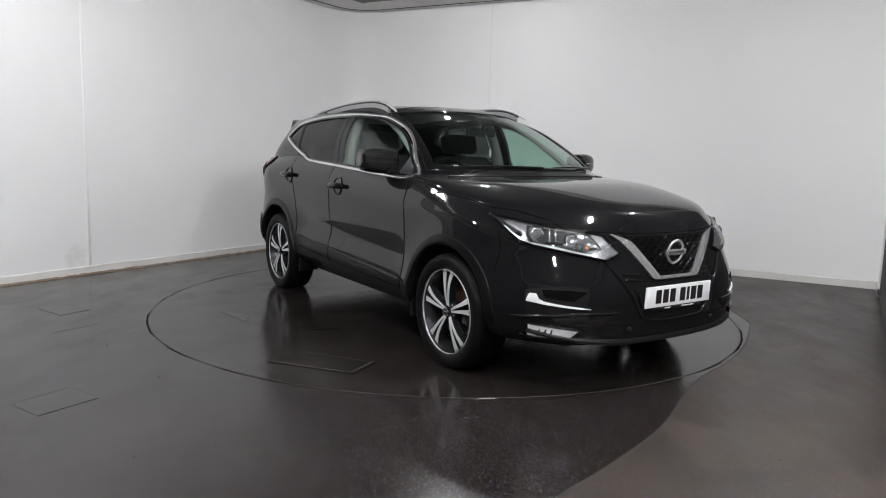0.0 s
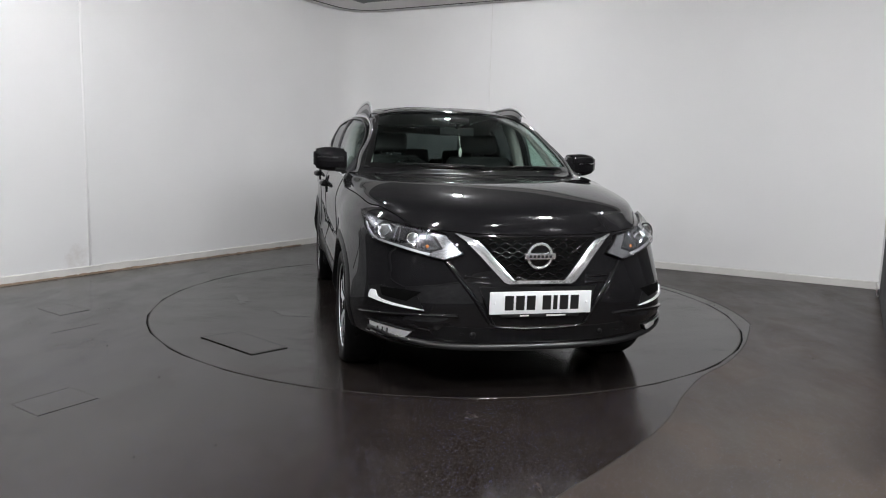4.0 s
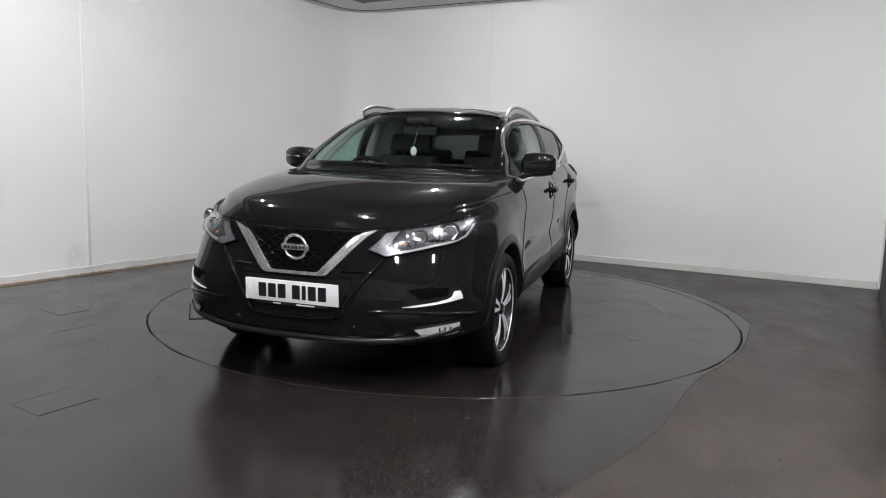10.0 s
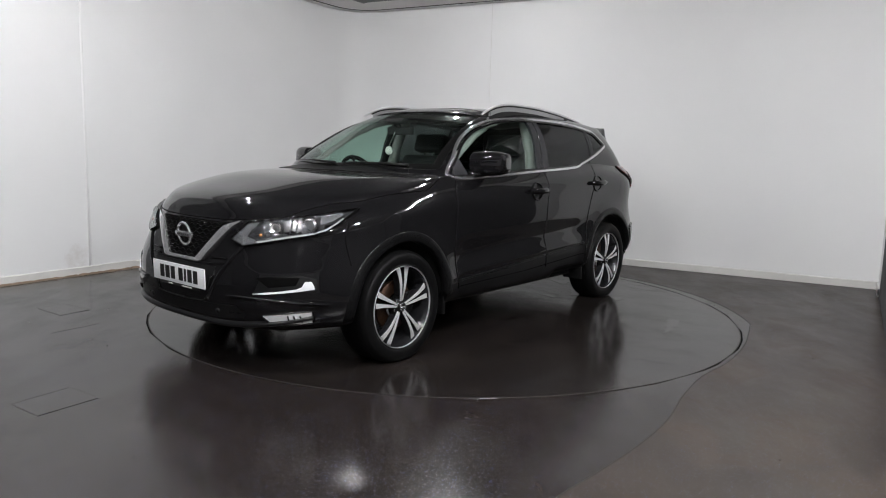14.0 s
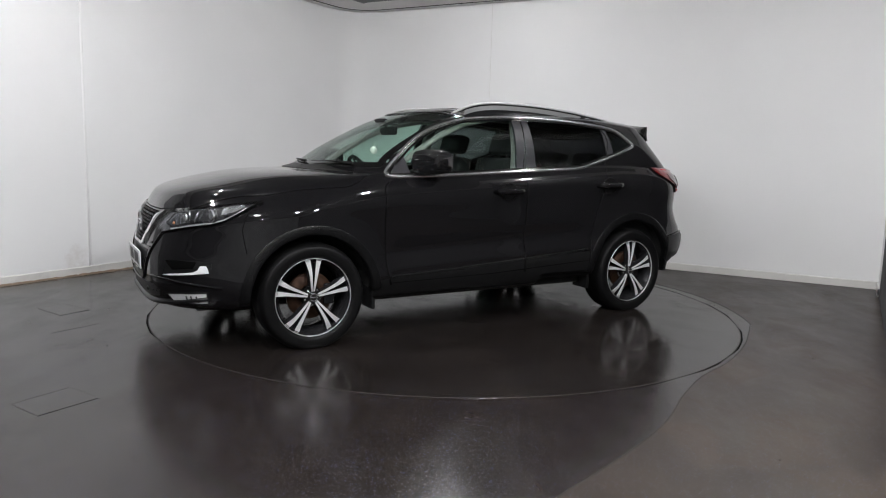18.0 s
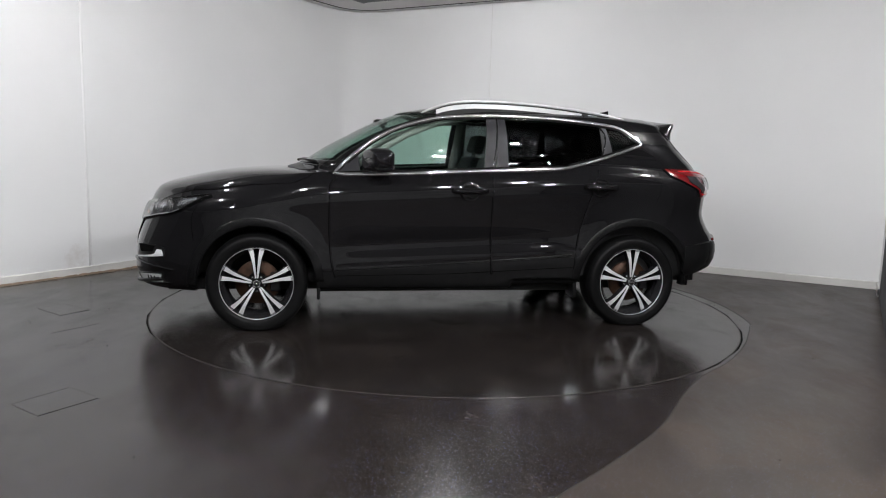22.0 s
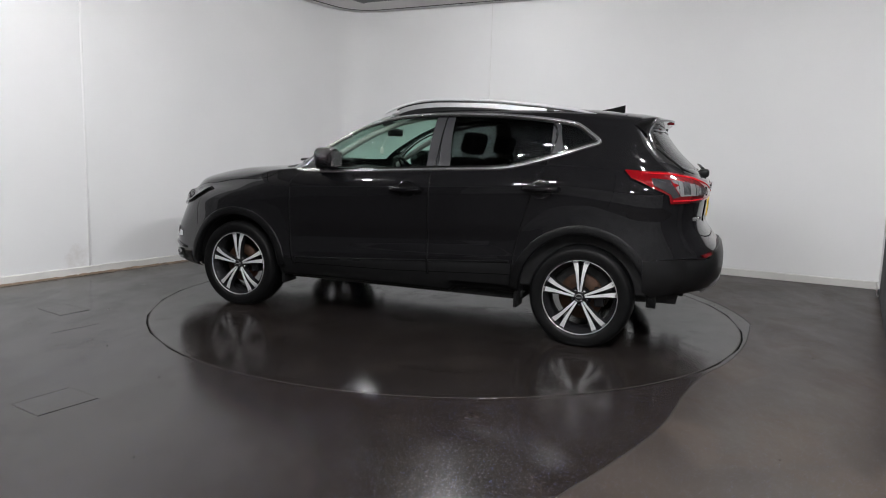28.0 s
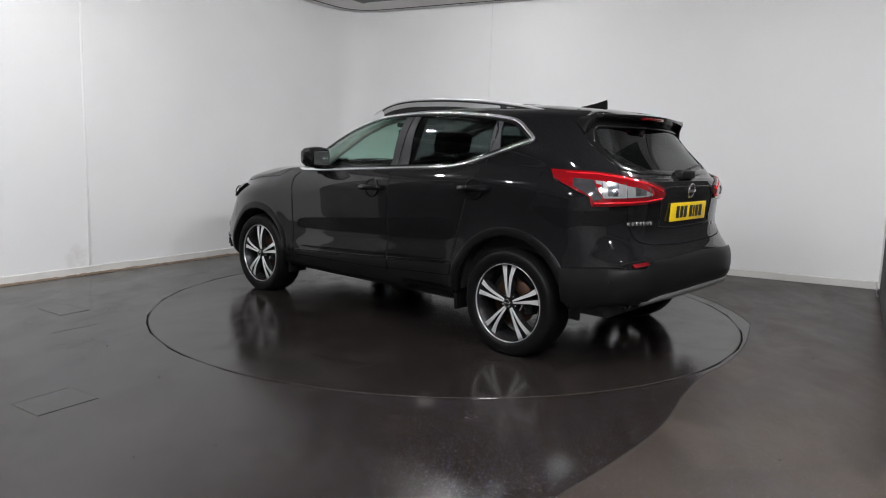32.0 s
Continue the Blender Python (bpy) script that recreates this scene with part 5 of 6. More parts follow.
for sgn in (1, -1):
    bead("bumper_ridge", spline([(sgn * 0.455, 0.70), (sgn * 0.42, 0.65), (sgn * 0.33, 0.53), (sgn * 0.262, 0.425), (sgn * 0.245, 0.40)], 4), "front", 0.024, 0.010, M_PAINT, bumper, label="gloss black diagonal ridge")
    # slats beside the grille foot
    for k in range(2):
        z = 0.622 - 0.028 * k
        bead("side_slat", [(sgn * (0.255 - 0.01 * k), z), (sgn * (0.37 - 0.012 * k), z + 0.006)], "front", 0.010, 0.008, M_GLOSSBLACK, bumper)
    patch("lamp_pocket", [(sgn * a, b) for a, b in ((0.56, 0.455), (0.62, 0.462), (0.805, 0.488), (0.80, 0.545), (0.752, 0.562), (0.652, 0.552), (0.60, 0.545))], "front", M_PLASTIC, bumper, 0.002, 0.01, 1, 0.03, "black recess of the daytime lamp")
    patch("daytime_lamp", [(sgn * a, b) for a, b in ((0.560, 0.463), (0.62, 0.465), (0.70, 0.474), (0.762, 0.484), (0.800, 0.492), (0.796, 0.512), (0.788, 0.532), (0.770, 0.532), (0.764, 0.506), (0.748, 0.495), (0.70, 0.485), (0.62, 0.474))], "front", M_DRL, bumper, 0.009, 0.004, 1, 0.02, "silver L-shaped daytime running lamp", bulge=0.003)
    patch("bumper_facet", [(sgn * a, b) for a, b in ((0.84, 0.40), (0.60, 0.43), (0.40, 0.432), (0.50, 0.366), (0.60, 0.374), (0.75, 0.392))], "front", M_PAINT, bumper, 0.004, 0.006, 1, 0.03, "angled black bumper facet", bulge=0.008)
    bead("bumper_blade", spline([(sgn * a, b) for a, b in ((0.405, 0.437), (0.50, 0.440), (0.62, 0.438), (0.74, 0.426), (0.835, 0.408))], 4), "front", 0.016, 0.014, M_PAINT, bumper, label="gloss black shelf under the daytime lamp")
    bead("bumper_blade", spline([(sgn * a, b) for a, b in ((0.50, 0.300), (0.60, 0.303), (0.70, 0.306), (0.80, 0.318))], 4), "front", 0.014, 0.016, M_GLOSSBLACK, bumper, label="gloss black lip under the fog lamp")
    patch("lamp_recess", [(sgn * a, b) for a, b in ((0.575, 0.548), (0.64, 0.500), (0.745, 0.514), (0.752, 0.552), (0.66, 0.556))], "front", M_GAP, bumper, 0.004, 0.006, 1, 0.03, "dark recess above the daytime lamp")
    fog = patch("fog_lamp", [(sgn * a, b) for a, b in ((0.612, 0.354), (0.652, 0.311), (0.782, 0.318), (0.790, 0.374), (0.716, 0.366))], "front", M_FOG, bumper, 0.012, 0.004, 1, 0.02, "clear glass fog lamp")
    bead("fog_frame", [(sgn * a, b) for a, b in ((0.602, 0.358), (0.647, 0.303), (0.789, 0.310), (0.797, 0.381), (0.716, 0.374))], "front", 0.010, 0.014, M_GLOSSBLACK, fog, closed=True)
    for a in (0.715, 0.735, 0.755):
        bead("fog_rib", [(sgn * a, 0.322), (sgn * a, 0.358)], "front", 0.011, 0.018, M_GLOSSBLACK, fog)
    # parking sensors
    p, n = onto("front", sgn * 0.33, 0.345)
    bm = bmesh.new()
    lathe(bm, [(0.0, 0.010), (0.012, 0.010), (0.015, 0.005), (0.016, -0.004)], 16, Matrix.Translation(p) @ n.to_track_quat("Y", "Z").to_matrix().to_4x4())
    part("parking_sensor", bm, M_PLASTIC, bumper)


# ---- number plates: blank but for plain bars in place of the characters ----
def number_plate(x, z, tilt, yaw, ground, parent, label):
    root = new("number_plate")
    root.parent = parent
    tagged(root, label)
    root.matrix_basis = pose(x, 0, z, 0, tilt, 0) @ pose(0, 0, 0, 0, 0, yaw)
    bm = bmesh.new()
    box(bm, (-0.26, -0.004, -0.0555), (0.26, 0.004, 0.0555), 0.003)
    edges_sharp(part("plate_base", bm, ground, root), 40)
    x = -0.195
    for i in range(7):
        bm = bmesh.new()
        w = 0.022 if i == 2 else 0.044
        box(bm, (x, 0.0035, -0.036), (x + w, 0.0052, 0.036), 0.001, 1)
        part("plain_bar", bm, M_INK, root, smooth=False)
        x += w + (0.036 if i == 3 else 0.0115)
    for a in (-0.235, 0.235):
        bm = bmesh.new()
        lathe(bm, [(0.0, 0.0065), (0.004, 0.0065), (0.006, 0.004)], 12, Matrix.Translation((a, 0, 0)))
        part("plate_screw", bm, ground, root)
    return root


p, n = onto("front", 0, 0.507)
front_plate = number_plate(p.x + 0.022, 0.507, 2, -90, M_PLATEW, bumper, "white front number plate")
bm = bmesh.new()
box(bm, (-0.20, -0.006, -0.072), (0.20, 0.002, -0.0565), 0.002)
holder = part("plate_holder", bm, M_INK, front_plate, "black strip under the plate")
for a, b in ((-0.13, -0.03), (0.06, 0.105)):
    bm = bmesh.new()
    box(bm, (a, 0.0015, -0.068), (b, 0.003, -0.061))
    part("plain_bar", bm, M_WHITEPLASTIC, holder, smooth=False)


# ---- headlights ----
HL = [(-1.238, 0.732), (-1.164, 0.698), (-1.048, 0.722), (-0.935, 0.744), (-0.80, 0.766), (-0.735, 0.786), (-0.685, 0.815), (-0.62, 0.862), (-0.572, 0.892), (-0.66, 0.882), (-0.78, 0.865), (-0.905, 0.849), (-1.04, 0.836), (-1.145, 0.818)]
for sgn in (1, -1):
    hl = new("headlight")
    hl.parent = car
    tagged(hl, "clear swept-back headlight with silver reflector and projector")
    patch("lamp_housing", HL, "frontside", M_LAMPDARK, hl, 0.002, 0.02, sgn, 0.04, "dark grey inner housing")
    patch("silver_wing", [(-1.232, 0.732), (-1.164, 0.702), (-1.09, 0.717), (-1.10, 0.733), (-1.148, 0.750), (-1.110, 0.795), (-1.085, 0.820), (-1.145, 0.812)], "frontside", M_LAMPGREY, hl, 0.006, 0.004, sgn, 0.03, "plain silver inner wing")
    patch("light_guide", [(-1.09, 0.717), (-1.048, 0.726), (-0.935, 0.748), (-0.80, 0.770), (-0.737, 0.790), (-0.69, 0.818), (-0.65, 0.847), (-0.66, 0.847), (-0.70, 0.819), (-0.745, 0.794), (-0.805, 0.777), (-0.94, 0.757), (-1.05, 0.735), (-1.10, 0.728)], "frontside", M_WING, hl, 0.006, 0.004, sgn, 0.03, "silver light guide")
    patch("reflector", [(-1.135, 0.755), (-1.09, 0.742), (-1.03, 0.752), (-0.965, 0.765), (-0.955, 0.80), (-0.97, 0.832), (-1.05, 0.825), (-1.09, 0.802)], "frontside", M_REFLECTOR, hl, 0.004, 0.004, sgn, 0.02, "faceted reflector", bulge=0.005)
    patch("reflector", [(-0.77, 0.815), (-0.71, 0.835), (-0.645, 0.868), (-0.69, 0.872), (-0.77, 0.858)], "frontside", M_LAMPGREY, hl, 0.004, 0.004, sgn, 0.02, "outer reflector", bulge=0.003)
    for a, z, r, mt in ((-0.825, 0.812, 0.036, M_LENS), (-0.995, 0.792, 0.026, M_LENS)):
        p, n = onto("frontside", a, z, sgn)
        ax3 = (Vector((0.92, 0.35 * sgn, 0.12))).normalized()
        m = Matrix.Translation(p + n * 0.004) @ ax3.to_track_quat("Y", "Z").to_matrix().to_4x4()
        bm = bmesh.new()
        lathe(bm, [(r * 0.80, 0.002), (r * 0.98, 0.012), (r * 1.10, 0.012), (r * 1.16, -0.01)], 6 if r > 0.03 else 32, m)
        part("projector_ring", bm, M_CHROME, hl)
        bm = bmesh.new()
        lathe(bm, [(r * 1.2, 0.0), (r * 1.45, 0.006), (r * 1.5, -0.004)], 10, m)
        part("bezel", bm, M_LAMPDARK, hl, "faceted dark bezel", smooth=False)
        bm = bmesh.new()
        lathe(bm, [(0.0, 0.010), (r * 0.3, 0.0095), (r * 0.6, 0.007), (r * 0.8, 0.002)], 24, m)
        part("projector_lens", bm, M_LAMPGLASS, hl)
    # facets of the inner reflector and thin bars between the two lamps
    for k, (a0, z0, a1, z1) in enumerate(((-1.05, 0.750, -1.06, 0.822), (-1.02, 0.756, -1.025, 0.828), (-0.925, 0.770, -0.91, 0.845), (-0.895, 0.776, -0.885, 0.848), (-0.745, 0.810, -0.735, 0.862))):
        bead("reflector_rib", [(a0, z0), (a1, z1)], "frontside", 0.009, 0.010, M_REFLECTOR, hl, sgn)
    bead("upper_bar", [(-1.06, 0.826), (-0.91, 0.840), (-0.78, 0.856), (-0.66, 0.874)], "frontside", 0.007, 0.010, M_LAMPGREY, hl, sgn)
    p, n = onto("frontside", -1.075, 0.760, sgn)
    bm = bmesh.new()
    bmesh.ops.create_uvsphere(bm, u_segments=12, v_segments=8, radius=0.009, matrix=Matrix.Translation(p + n * 0.004))
    part("indicator_bulb", bm, M_AMBER, hl, "amber indicator bulb")
    lens = patch("lens", HL, "frontside", M_LENS, hl, 0.020, -0.018, sgn, 0.04, "clear plastic lens")
    lens.visible_shadow = False
    bead("lens_edge", HL, "frontside", 0.008, 0.019, M_GLOSSBLACK, hl, sgn, closed=True)


# ---- tail lamps ----
M_SMOKE = mat("smoked_lens", (0.045, 0.043, 0.047), 0.08, 0.3, Coat_Weight=1.0)
M_CLEARLAMP = mat("clear_lamp", (0.38, 0.38, 0.385), 0.16, 0.6, Coat_Weight=1.0)
TL = [(-0.528, 1.136), (-0.737, 1.128), (-0.896, 1.107), (-1.075, 1.072), (-1.170, 1.042), (-1.188, 1.006), (-1.155, 0.970), (-1.029, 0.956), (-0.847, 0.946), (-0.712, 0.941), (-0.702, 0.990), (-0.61, 1.035), (-0.53, 1.082)]
TLI = [(-0.735, 1.072), (-0.890, 1.054), (-1.03, 1.026), (-1.070, 1.014), (-1.072, 1.006), (-1.0, 0.997), (-0.847, 0.990), (-0.775, 0.987), (-0.752, 1.020)]
TLF = [(-0.625, 1.080), (-0.728, 1.073), (-0.745, 1.020), (-0.768, 0.985), (-0.722, 0.972), (-0.712, 0.995), (-0.625, 1.042)]
for sgn in (1, -1):
    tl = new("tail_lamp")
    tl.parent = car
    tagged(tl, "red wraparound tail lamp with clear centre")
    patch("red_lens", TL, "rearside", M_REDLENS, tl, 0.014, 0.01, sgn, 0.03, "glossy red lens", bulge=0.006)
    patch("clear_lens", TLI, "rearside", M_CLEARLAMP, tl, 0.0225, 0.004, sgn, 0.03, "clear silvery inner lens")
    patch("smoked_lens", TLF, "rearside", M_SMOKE, tl, 0.0225, 0.004, sgn, 0.03, "smoked grey front lens")
    patch("reversing_lamp", [(-0.80, 1.066), (-0.856, 1.062), (-0.850, 0.999), (-0.795, 0.997)], "rearside", M_REFLECTOR, tl, 0.0235, 0.004, sgn, 0.02, "bright reversing lamp")
    patch("inner_bulb", [(-0.952, 1.045), (-1.028, 1.030), (-1.022, 1.006), (-0.955, 1.004)], "rearside", M_REFLECTOR, tl, 0.0235, 0.004, sgn, 0.02)
    for a0, a1 in ((-0.90, -0.905), (-0.77, -0.765), (-1.05, -1.06)):
        bead("lens_rib", [(a0, 1.070 - max(0, -0.9 - a0) * 0.2), (a1, 0.990)], "rearside", 0.005, 0.025, M_LAMPDARK, tl, sgn)
    bead("light_bar", [(-0.60, 1.112), (-0.737, 1.110), (-0.893, 1.091), (-1.06, 1.058), (-1.155, 1.026)], "rearside", 0.015, 0.0225, M_REDBAR, tl, sgn, label="raised red light bar")
    bead("light_bar", [(-1.155, 0.988), (-1.028, 0.972), (-0.847, 0.962), (-0.725, 0.958)], "rearside", 0.015, 0.0225, M_REDBAR, tl, sgn, label="raised red light bar")
    bead("lamp_edge", TL, "rearside", 0.007, 0.012, M_GLOSSBLACK, tl, sgn, closed=True)


# ---- rear end ----
rb = PANELS[("rear_bumper", 0)]
number_plate(onto("rear", 0, 0.90)[0].x - 0.008, 0.897, -3, 90, M_PLATEY, tailgate, "yellow rear number plate")
bead("plate_recess", spline([(-0.37, 1.0), (-0.36, 0.86), (-0.31, 0.81), (0.31, 0.81), (0.36, 0.86), (0.37, 1.0), (0.30, 1.045), (-0.30, 1.045)], 3), "rear", 0.012, 0.006, M_PAINT, tailgate, closed=True, label="pressed edge round the plate recess")
rbadge = new("badge")
rbadge.parent = tailgate
tagged(rbadge, "round chrome maker's badge with a cross bar")
p, n = onto("rear", 0.0, 1.022)
rbadge.matrix_basis = pose(p.x - 0.004, 0, 1.022, 0, -8, 0) @ pose(0, 0, 0, 0, 0, 90)
bm = bmesh.new()
lathe(bm, [(0.036, 0.0), (0.038, 0.005), (0.043, 0.006), (0.048, 0.0)], 40, closed=True)
part("badge_ring", bm, M_CHROME, rbadge)
bm = bmesh.new()
box(bm, (-0.052, -0.002, -0.009), (0.052, 0.008, 0.009), 0.003)
part("badge_bar", bm, M_CHROME, rbadge)
for i in range(7):
    p, n = onto("rear", 0.635 - i * 0.031, 0.842)
    bm = bmesh.new()
    m = Matrix.Translation(p + n * 0.002) @ n.to_track_quat("Y", "Z").to_matrix().to_4x4()
    box(bm, (-0.011, -0.002, -0.011), (0.011, 0.003, 0.011), 0.002, 1, m)
    box(bm, (-0.004, -0.002, -0.004), (0.004, 0.0035, 0.004), 0, 1, m)
    part("model_mark", bm, M_CHROME, tailgate, "plain chrome bar of the model lettering")
for i in range(3):
    p, n = onto("rear", -0.40 - i * 0.04, 0.80)
    bm = bmesh.new()
    box(bm, (-0.014, -0.002, -0.012), (0.014, 0.003, 0.012), 0.002, 1, Matrix.Translation(p + n * 0.002) @ n.to_track_quat("Y", "Z").to_matrix().to_4x4())
    part("trim_mark", bm, M_CHROME, tailgate)
# spoiler over the rear glass
bm = bmesh.new()
rows = []
for i in range(25):
    y = -0.60 + 1.20 * i / 24
    k = abs(y) / 0.60
    xt = -1.775 + 0.075 * k ** 2.2
    zt = 1.478 - 0.022 * k ** 2
    top, _ = onto("top", -1.50, y * 0.97)
    mid, _ = onto("top", -1.62, y * 0.98)
    rows.append([bm.verts.new(v) for v in ((-1.50, y * 0.97, top.z + 0.001), (-1.60, y * 0.98, mid.z + 0.008), (-1.70, y, zt + 0.016), (xt, y, zt), (xt + 0.004, y, zt - 0.012), (xt + 0.05, y, zt - 0.030), (-1.66, y * 0.98, zt - 0.055), (-1.58, y * 0.95, zt - 0.06))])
for a, b in zip(rows, rows[1:]):
    for k in range(7):
        bm.faces.new((a[k], a[k + 1], b[k + 1], b[k]))
bm.faces.new(rows[0])
bm.faces.new(rows[-1])
bmesh.ops.recalc_face_normals(bm, faces=bm.faces)
spoiler = part("roof_spoiler", bm, M_PAINT, tailgate, "gloss black roof spoiler")
edges_sharp(spoiler, 50)
bm = bmesh.new()
box(bm, (-1.782, -0.12, 1.448), (-1.735, 0.12, 1.464), 0.005)
part("brake_lamp", bm, M_REDLENS, spoiler, "red high-level brake lamp")
for sgn in (1, -1):
    # a plate that closes the spoiler's end down to the glass
    bm = bmesh.new()
    y = sgn * 0.60
    zt = 1.478 - 0.022
    top = spline([(-1.46, y * 1.015, onto("top", -1.46, y * 1.015)[0].z + 0.002), (-1.60, y * 0.985, onto("top", -1.60, y * 0.98)[0].z + 0.006), (-1.69, y * 1.003, zt + 0.010), (-1.702, y * 1.003, zt - 0.006)], 4)
    low = []
    for k in range(len(top)):
        t = k / (len(top) - 1)
        p, n = onto("rear", sgn * (0.635 + 0.012 * t), 1.415 - 0.065 * t)
        low.append(p + n * 0.006 + Vector((-0.012 * t, 0, 0)))
    rows = []
    for k in range(len(top)):
        a, b = Vector(top[k]), low[k]
        mid = (a + b) / 2 + Vector((0.012, sgn * 0.004, 0))
        rows.append([bm.verts.new(q) for q in (a, mid, b, b - Vector((0, sgn * 0.02, 0)), mid - Vector((0, sgn * 0.022, 0)), a - Vector((0, sgn * 0.02, 0)))])
    for a, b in zip(rows, rows[1:]):
        for k in range(6):
            bm.faces.new((a[k], a[(k + 1) % 6], b[(k + 1) % 6], b[k]))
    bm.faces.new(rows[0])
    bm.faces.new(rows[-1])
    bmesh.ops.recalc_face_normals(bm, faces=bm.faces)
    edges_sharp(part("spoiler_fin", bm, M_GLOSSBLACK, spoiler, "gloss black side fin"), 50)
# rear wiper
bm = bmesh.new()
pts = [onto("rear", y, z)[0] + Vector((-0.03, 0, 0.01)) for y, z in ((0.02, 1.125), (-0.12, 1.15), (-0.26, 1.165), (-0.38, 1.17))]
tube(bm, pts, [0.016, 0.011, 0.009, 0.006], 8, 0.7)
wiper = part("rear_wiper", bm, M_PLASTIC, tailgate, "black rear wiper arm")
bm = bmesh.new()
p, n = onto("rear", 0.0, 1.115)
box(bm, (p.x - 0.05, -0.09, 1.092), (p.x + 0.02, 0.10, 1.150), 0.024, 3)
part("wiper_cap", bm, M_PLASTIC, wiper)
# bumper cladding, reflectors and skid plate
patch("bumper_cladding", [(-0.80, 0.595), (-0.62, 0.60), (-0.55, 0.64), (0.0, 0.655), (0.55, 0.64), (0.62, 0.60), (0.80, 0.595), (0.80, 0.40), (0.40, 0.40), (-0.40, 0.40), (-0.80, 0.40)], "rear", M_PLASTIC, rb, 0.012, 0.01, 1, 0.05, "matt black lower rear bumper", bulge=0.008)
for sgn in (1, -1):
    patch("corner_cladding", [(-1.70, 0.585), (-1.95, 0.605), (-2.02, 0.60), (-2.0, 0.40), (-1.75, 0.37), (-1.705, 0.40)], "side", M_PLASTIC, rb, 0.012, 0.01, sgn, 0.05, "matt black bumper corner")
    bead("cladding_edge", spline([(-1.735, 0.590), (-1.85, 0.602), (-1.96, 0.610), (-2.02, 0.604)], 4), "side", 0.008, 0.016, M_PAINT, rb, sgn, label="gloss black edge over the cladding")
    patch("bumper_reflector", [(sgn * a, b) for a, b in ((0.60, 0.618), (0.69, 0.608), (0.70, 0.626), (0.605, 0.636))], "rear", M_REDLENS, rb, 0.014, 0.004, 1, 0.02, "small red reflector")
bead("skid_plate", spline([(-0.60, 0.405), (-0.45, 0.43), (0.0, 0.44), (0.45, 0.43), (0.60, 0.405)], 5), "rear", 0.055, 0.026, M_RAIL, rb, label="dull silver skid plate")


# ---- roof: rails, fin, dark glass ----
for sgn in (1, -1):
    rail = new("roof_rail")
    rail.parent = car
    tagged(rail, "satin silver roof rail")
    pts = spline([(0.21, 0.588, 1.488), (0.165, 0.586, 1.508), (0.11, 0.584, 1.530), (0.03, 0.582, 1.556), (-0.08, 0.580, 1.575), (-0.233, 0.578, 1.584), (-0.558, 0.575, 1.579), (-0.865, 0.572, 1.556), (-1.058, 0.570, 1.534), (-1.18, 0.569, 1.518), (-1.36, 0.566, 1.484)], 5)
    bm = bmesh.new()
    tube(bm, [(x, sgn * y, z) for x, y, z in pts], [0.004 + 0.0055 * min(1, min(i, len(pts) - 1 - i) / 4) for i in range(len(pts))], 10, 0.9)
    part("rail_bar", bm, M_SATIN, rail)

    def fin(name, x0, x1, top, low, half, material, label=""):
        """An upright strip under the rail from x0 back to x1, between two depths below it."""
        bm = bmesh.new()
        rows = []
        for x in np.linspace(x0, x1, max(3, int((x0 - x1) / 0.04))):
            y, z = np.interp(-x, -pts[:, 0], pts[:, 1]), np.interp(-x, -pts[:, 0], pts[:, 2])
            floor_z = onto("top", x, sgn * y)[0].z - 0.006
            z1 = max(floor_z + 0.002, z - top)
            z0 = max(floor_z, z - low)
            rows.append([bm.verts.new((x, sgn * (y + d), zz)) for d, zz in ((-half, z0), (-half * 0.8, z1), (half * 0.8, z1), (half, z0))])
        for a, b in zip(rows, rows[1:]):
            for k in range(4):
                bm.faces.new((a[k], a[(k + 1) % 4], b[(k + 1) % 4], b[k]))
        bm.faces.new(rows[0])
        bm.faces.new(rows[-1])
        bmesh.ops.recalc_face_normals(bm, faces=bm.faces)
        edges_sharp(part(name, bm, material, rail, label), 50)

    fin("rail_groove", 0.12, -1.22, 0.004, 0.020, 0.005, M_SEMI, "dark groove under the rail")
    fin("rail_flank", 0.10, -0.985, 0.019, 0.050, 0.010, M_RAIL, "satin silver lower strip of the rail")
    fin("rail_foot", -1.035, -1.19, 0.019, 0.050, 0.010, M_RAIL, "satin silver rear foot of the rail")
    fin("rail_notch", -0.985, -1.035, 0.010, 0.040, 0.011, M_PLASTIC, "black joint piece")
    fin("rail_base", 0.10, -1.20, 0.048, 0.200, 0.006, M_SEMI, "black base under the rail")
roof = PANELS[("roof", 0)]
bm = bmesh.new()
rows = []
for i in range(9):
    t = i / 8
    x = -1.235 - 0.195 * t
    h = 0.012 + 0.058 * t ** 1.3
    w = 0.026 * (1 - 0.55 * t * 0.6)
    z0 = onto("top", x, 0)[0].z - 0.004
    rows.append([bm.verts.new(v) for v in ((x, w, z0), (x, w * 0.55, z0 + h * 0.6), (x, 0.004, z0 + h), (x, -0.004, z0 + h), (x, -w * 0.55, z0 + h * 0.6), (x, -w, z0))])
for a, b in zip(rows, rows[1:]):
    for k in range(5):
        bm.faces.new((a[k], a[k + 1], b[k + 1], b[k]))
bm.faces.new(rows[0])
bm.faces.new(rows[-1])
bmesh.ops.recalc_face_normals(bm, faces=bm.faces)
edges_sharp(part("roof_fin", bm, M_GLOSSBLACK, roof, "black shark-fin aerial"), 60)
patch("roof_glass", [(0.02, -0.48), (0.06, 0.0), (0.02, 0.48), (-1.02, 0.48), (-1.05, 0.0), (-1.02, -0.48)], "top", M_GLOSSBLACK, roof, 0.003, 0.01, 1, 0.06, "dark panoramic glass roof")


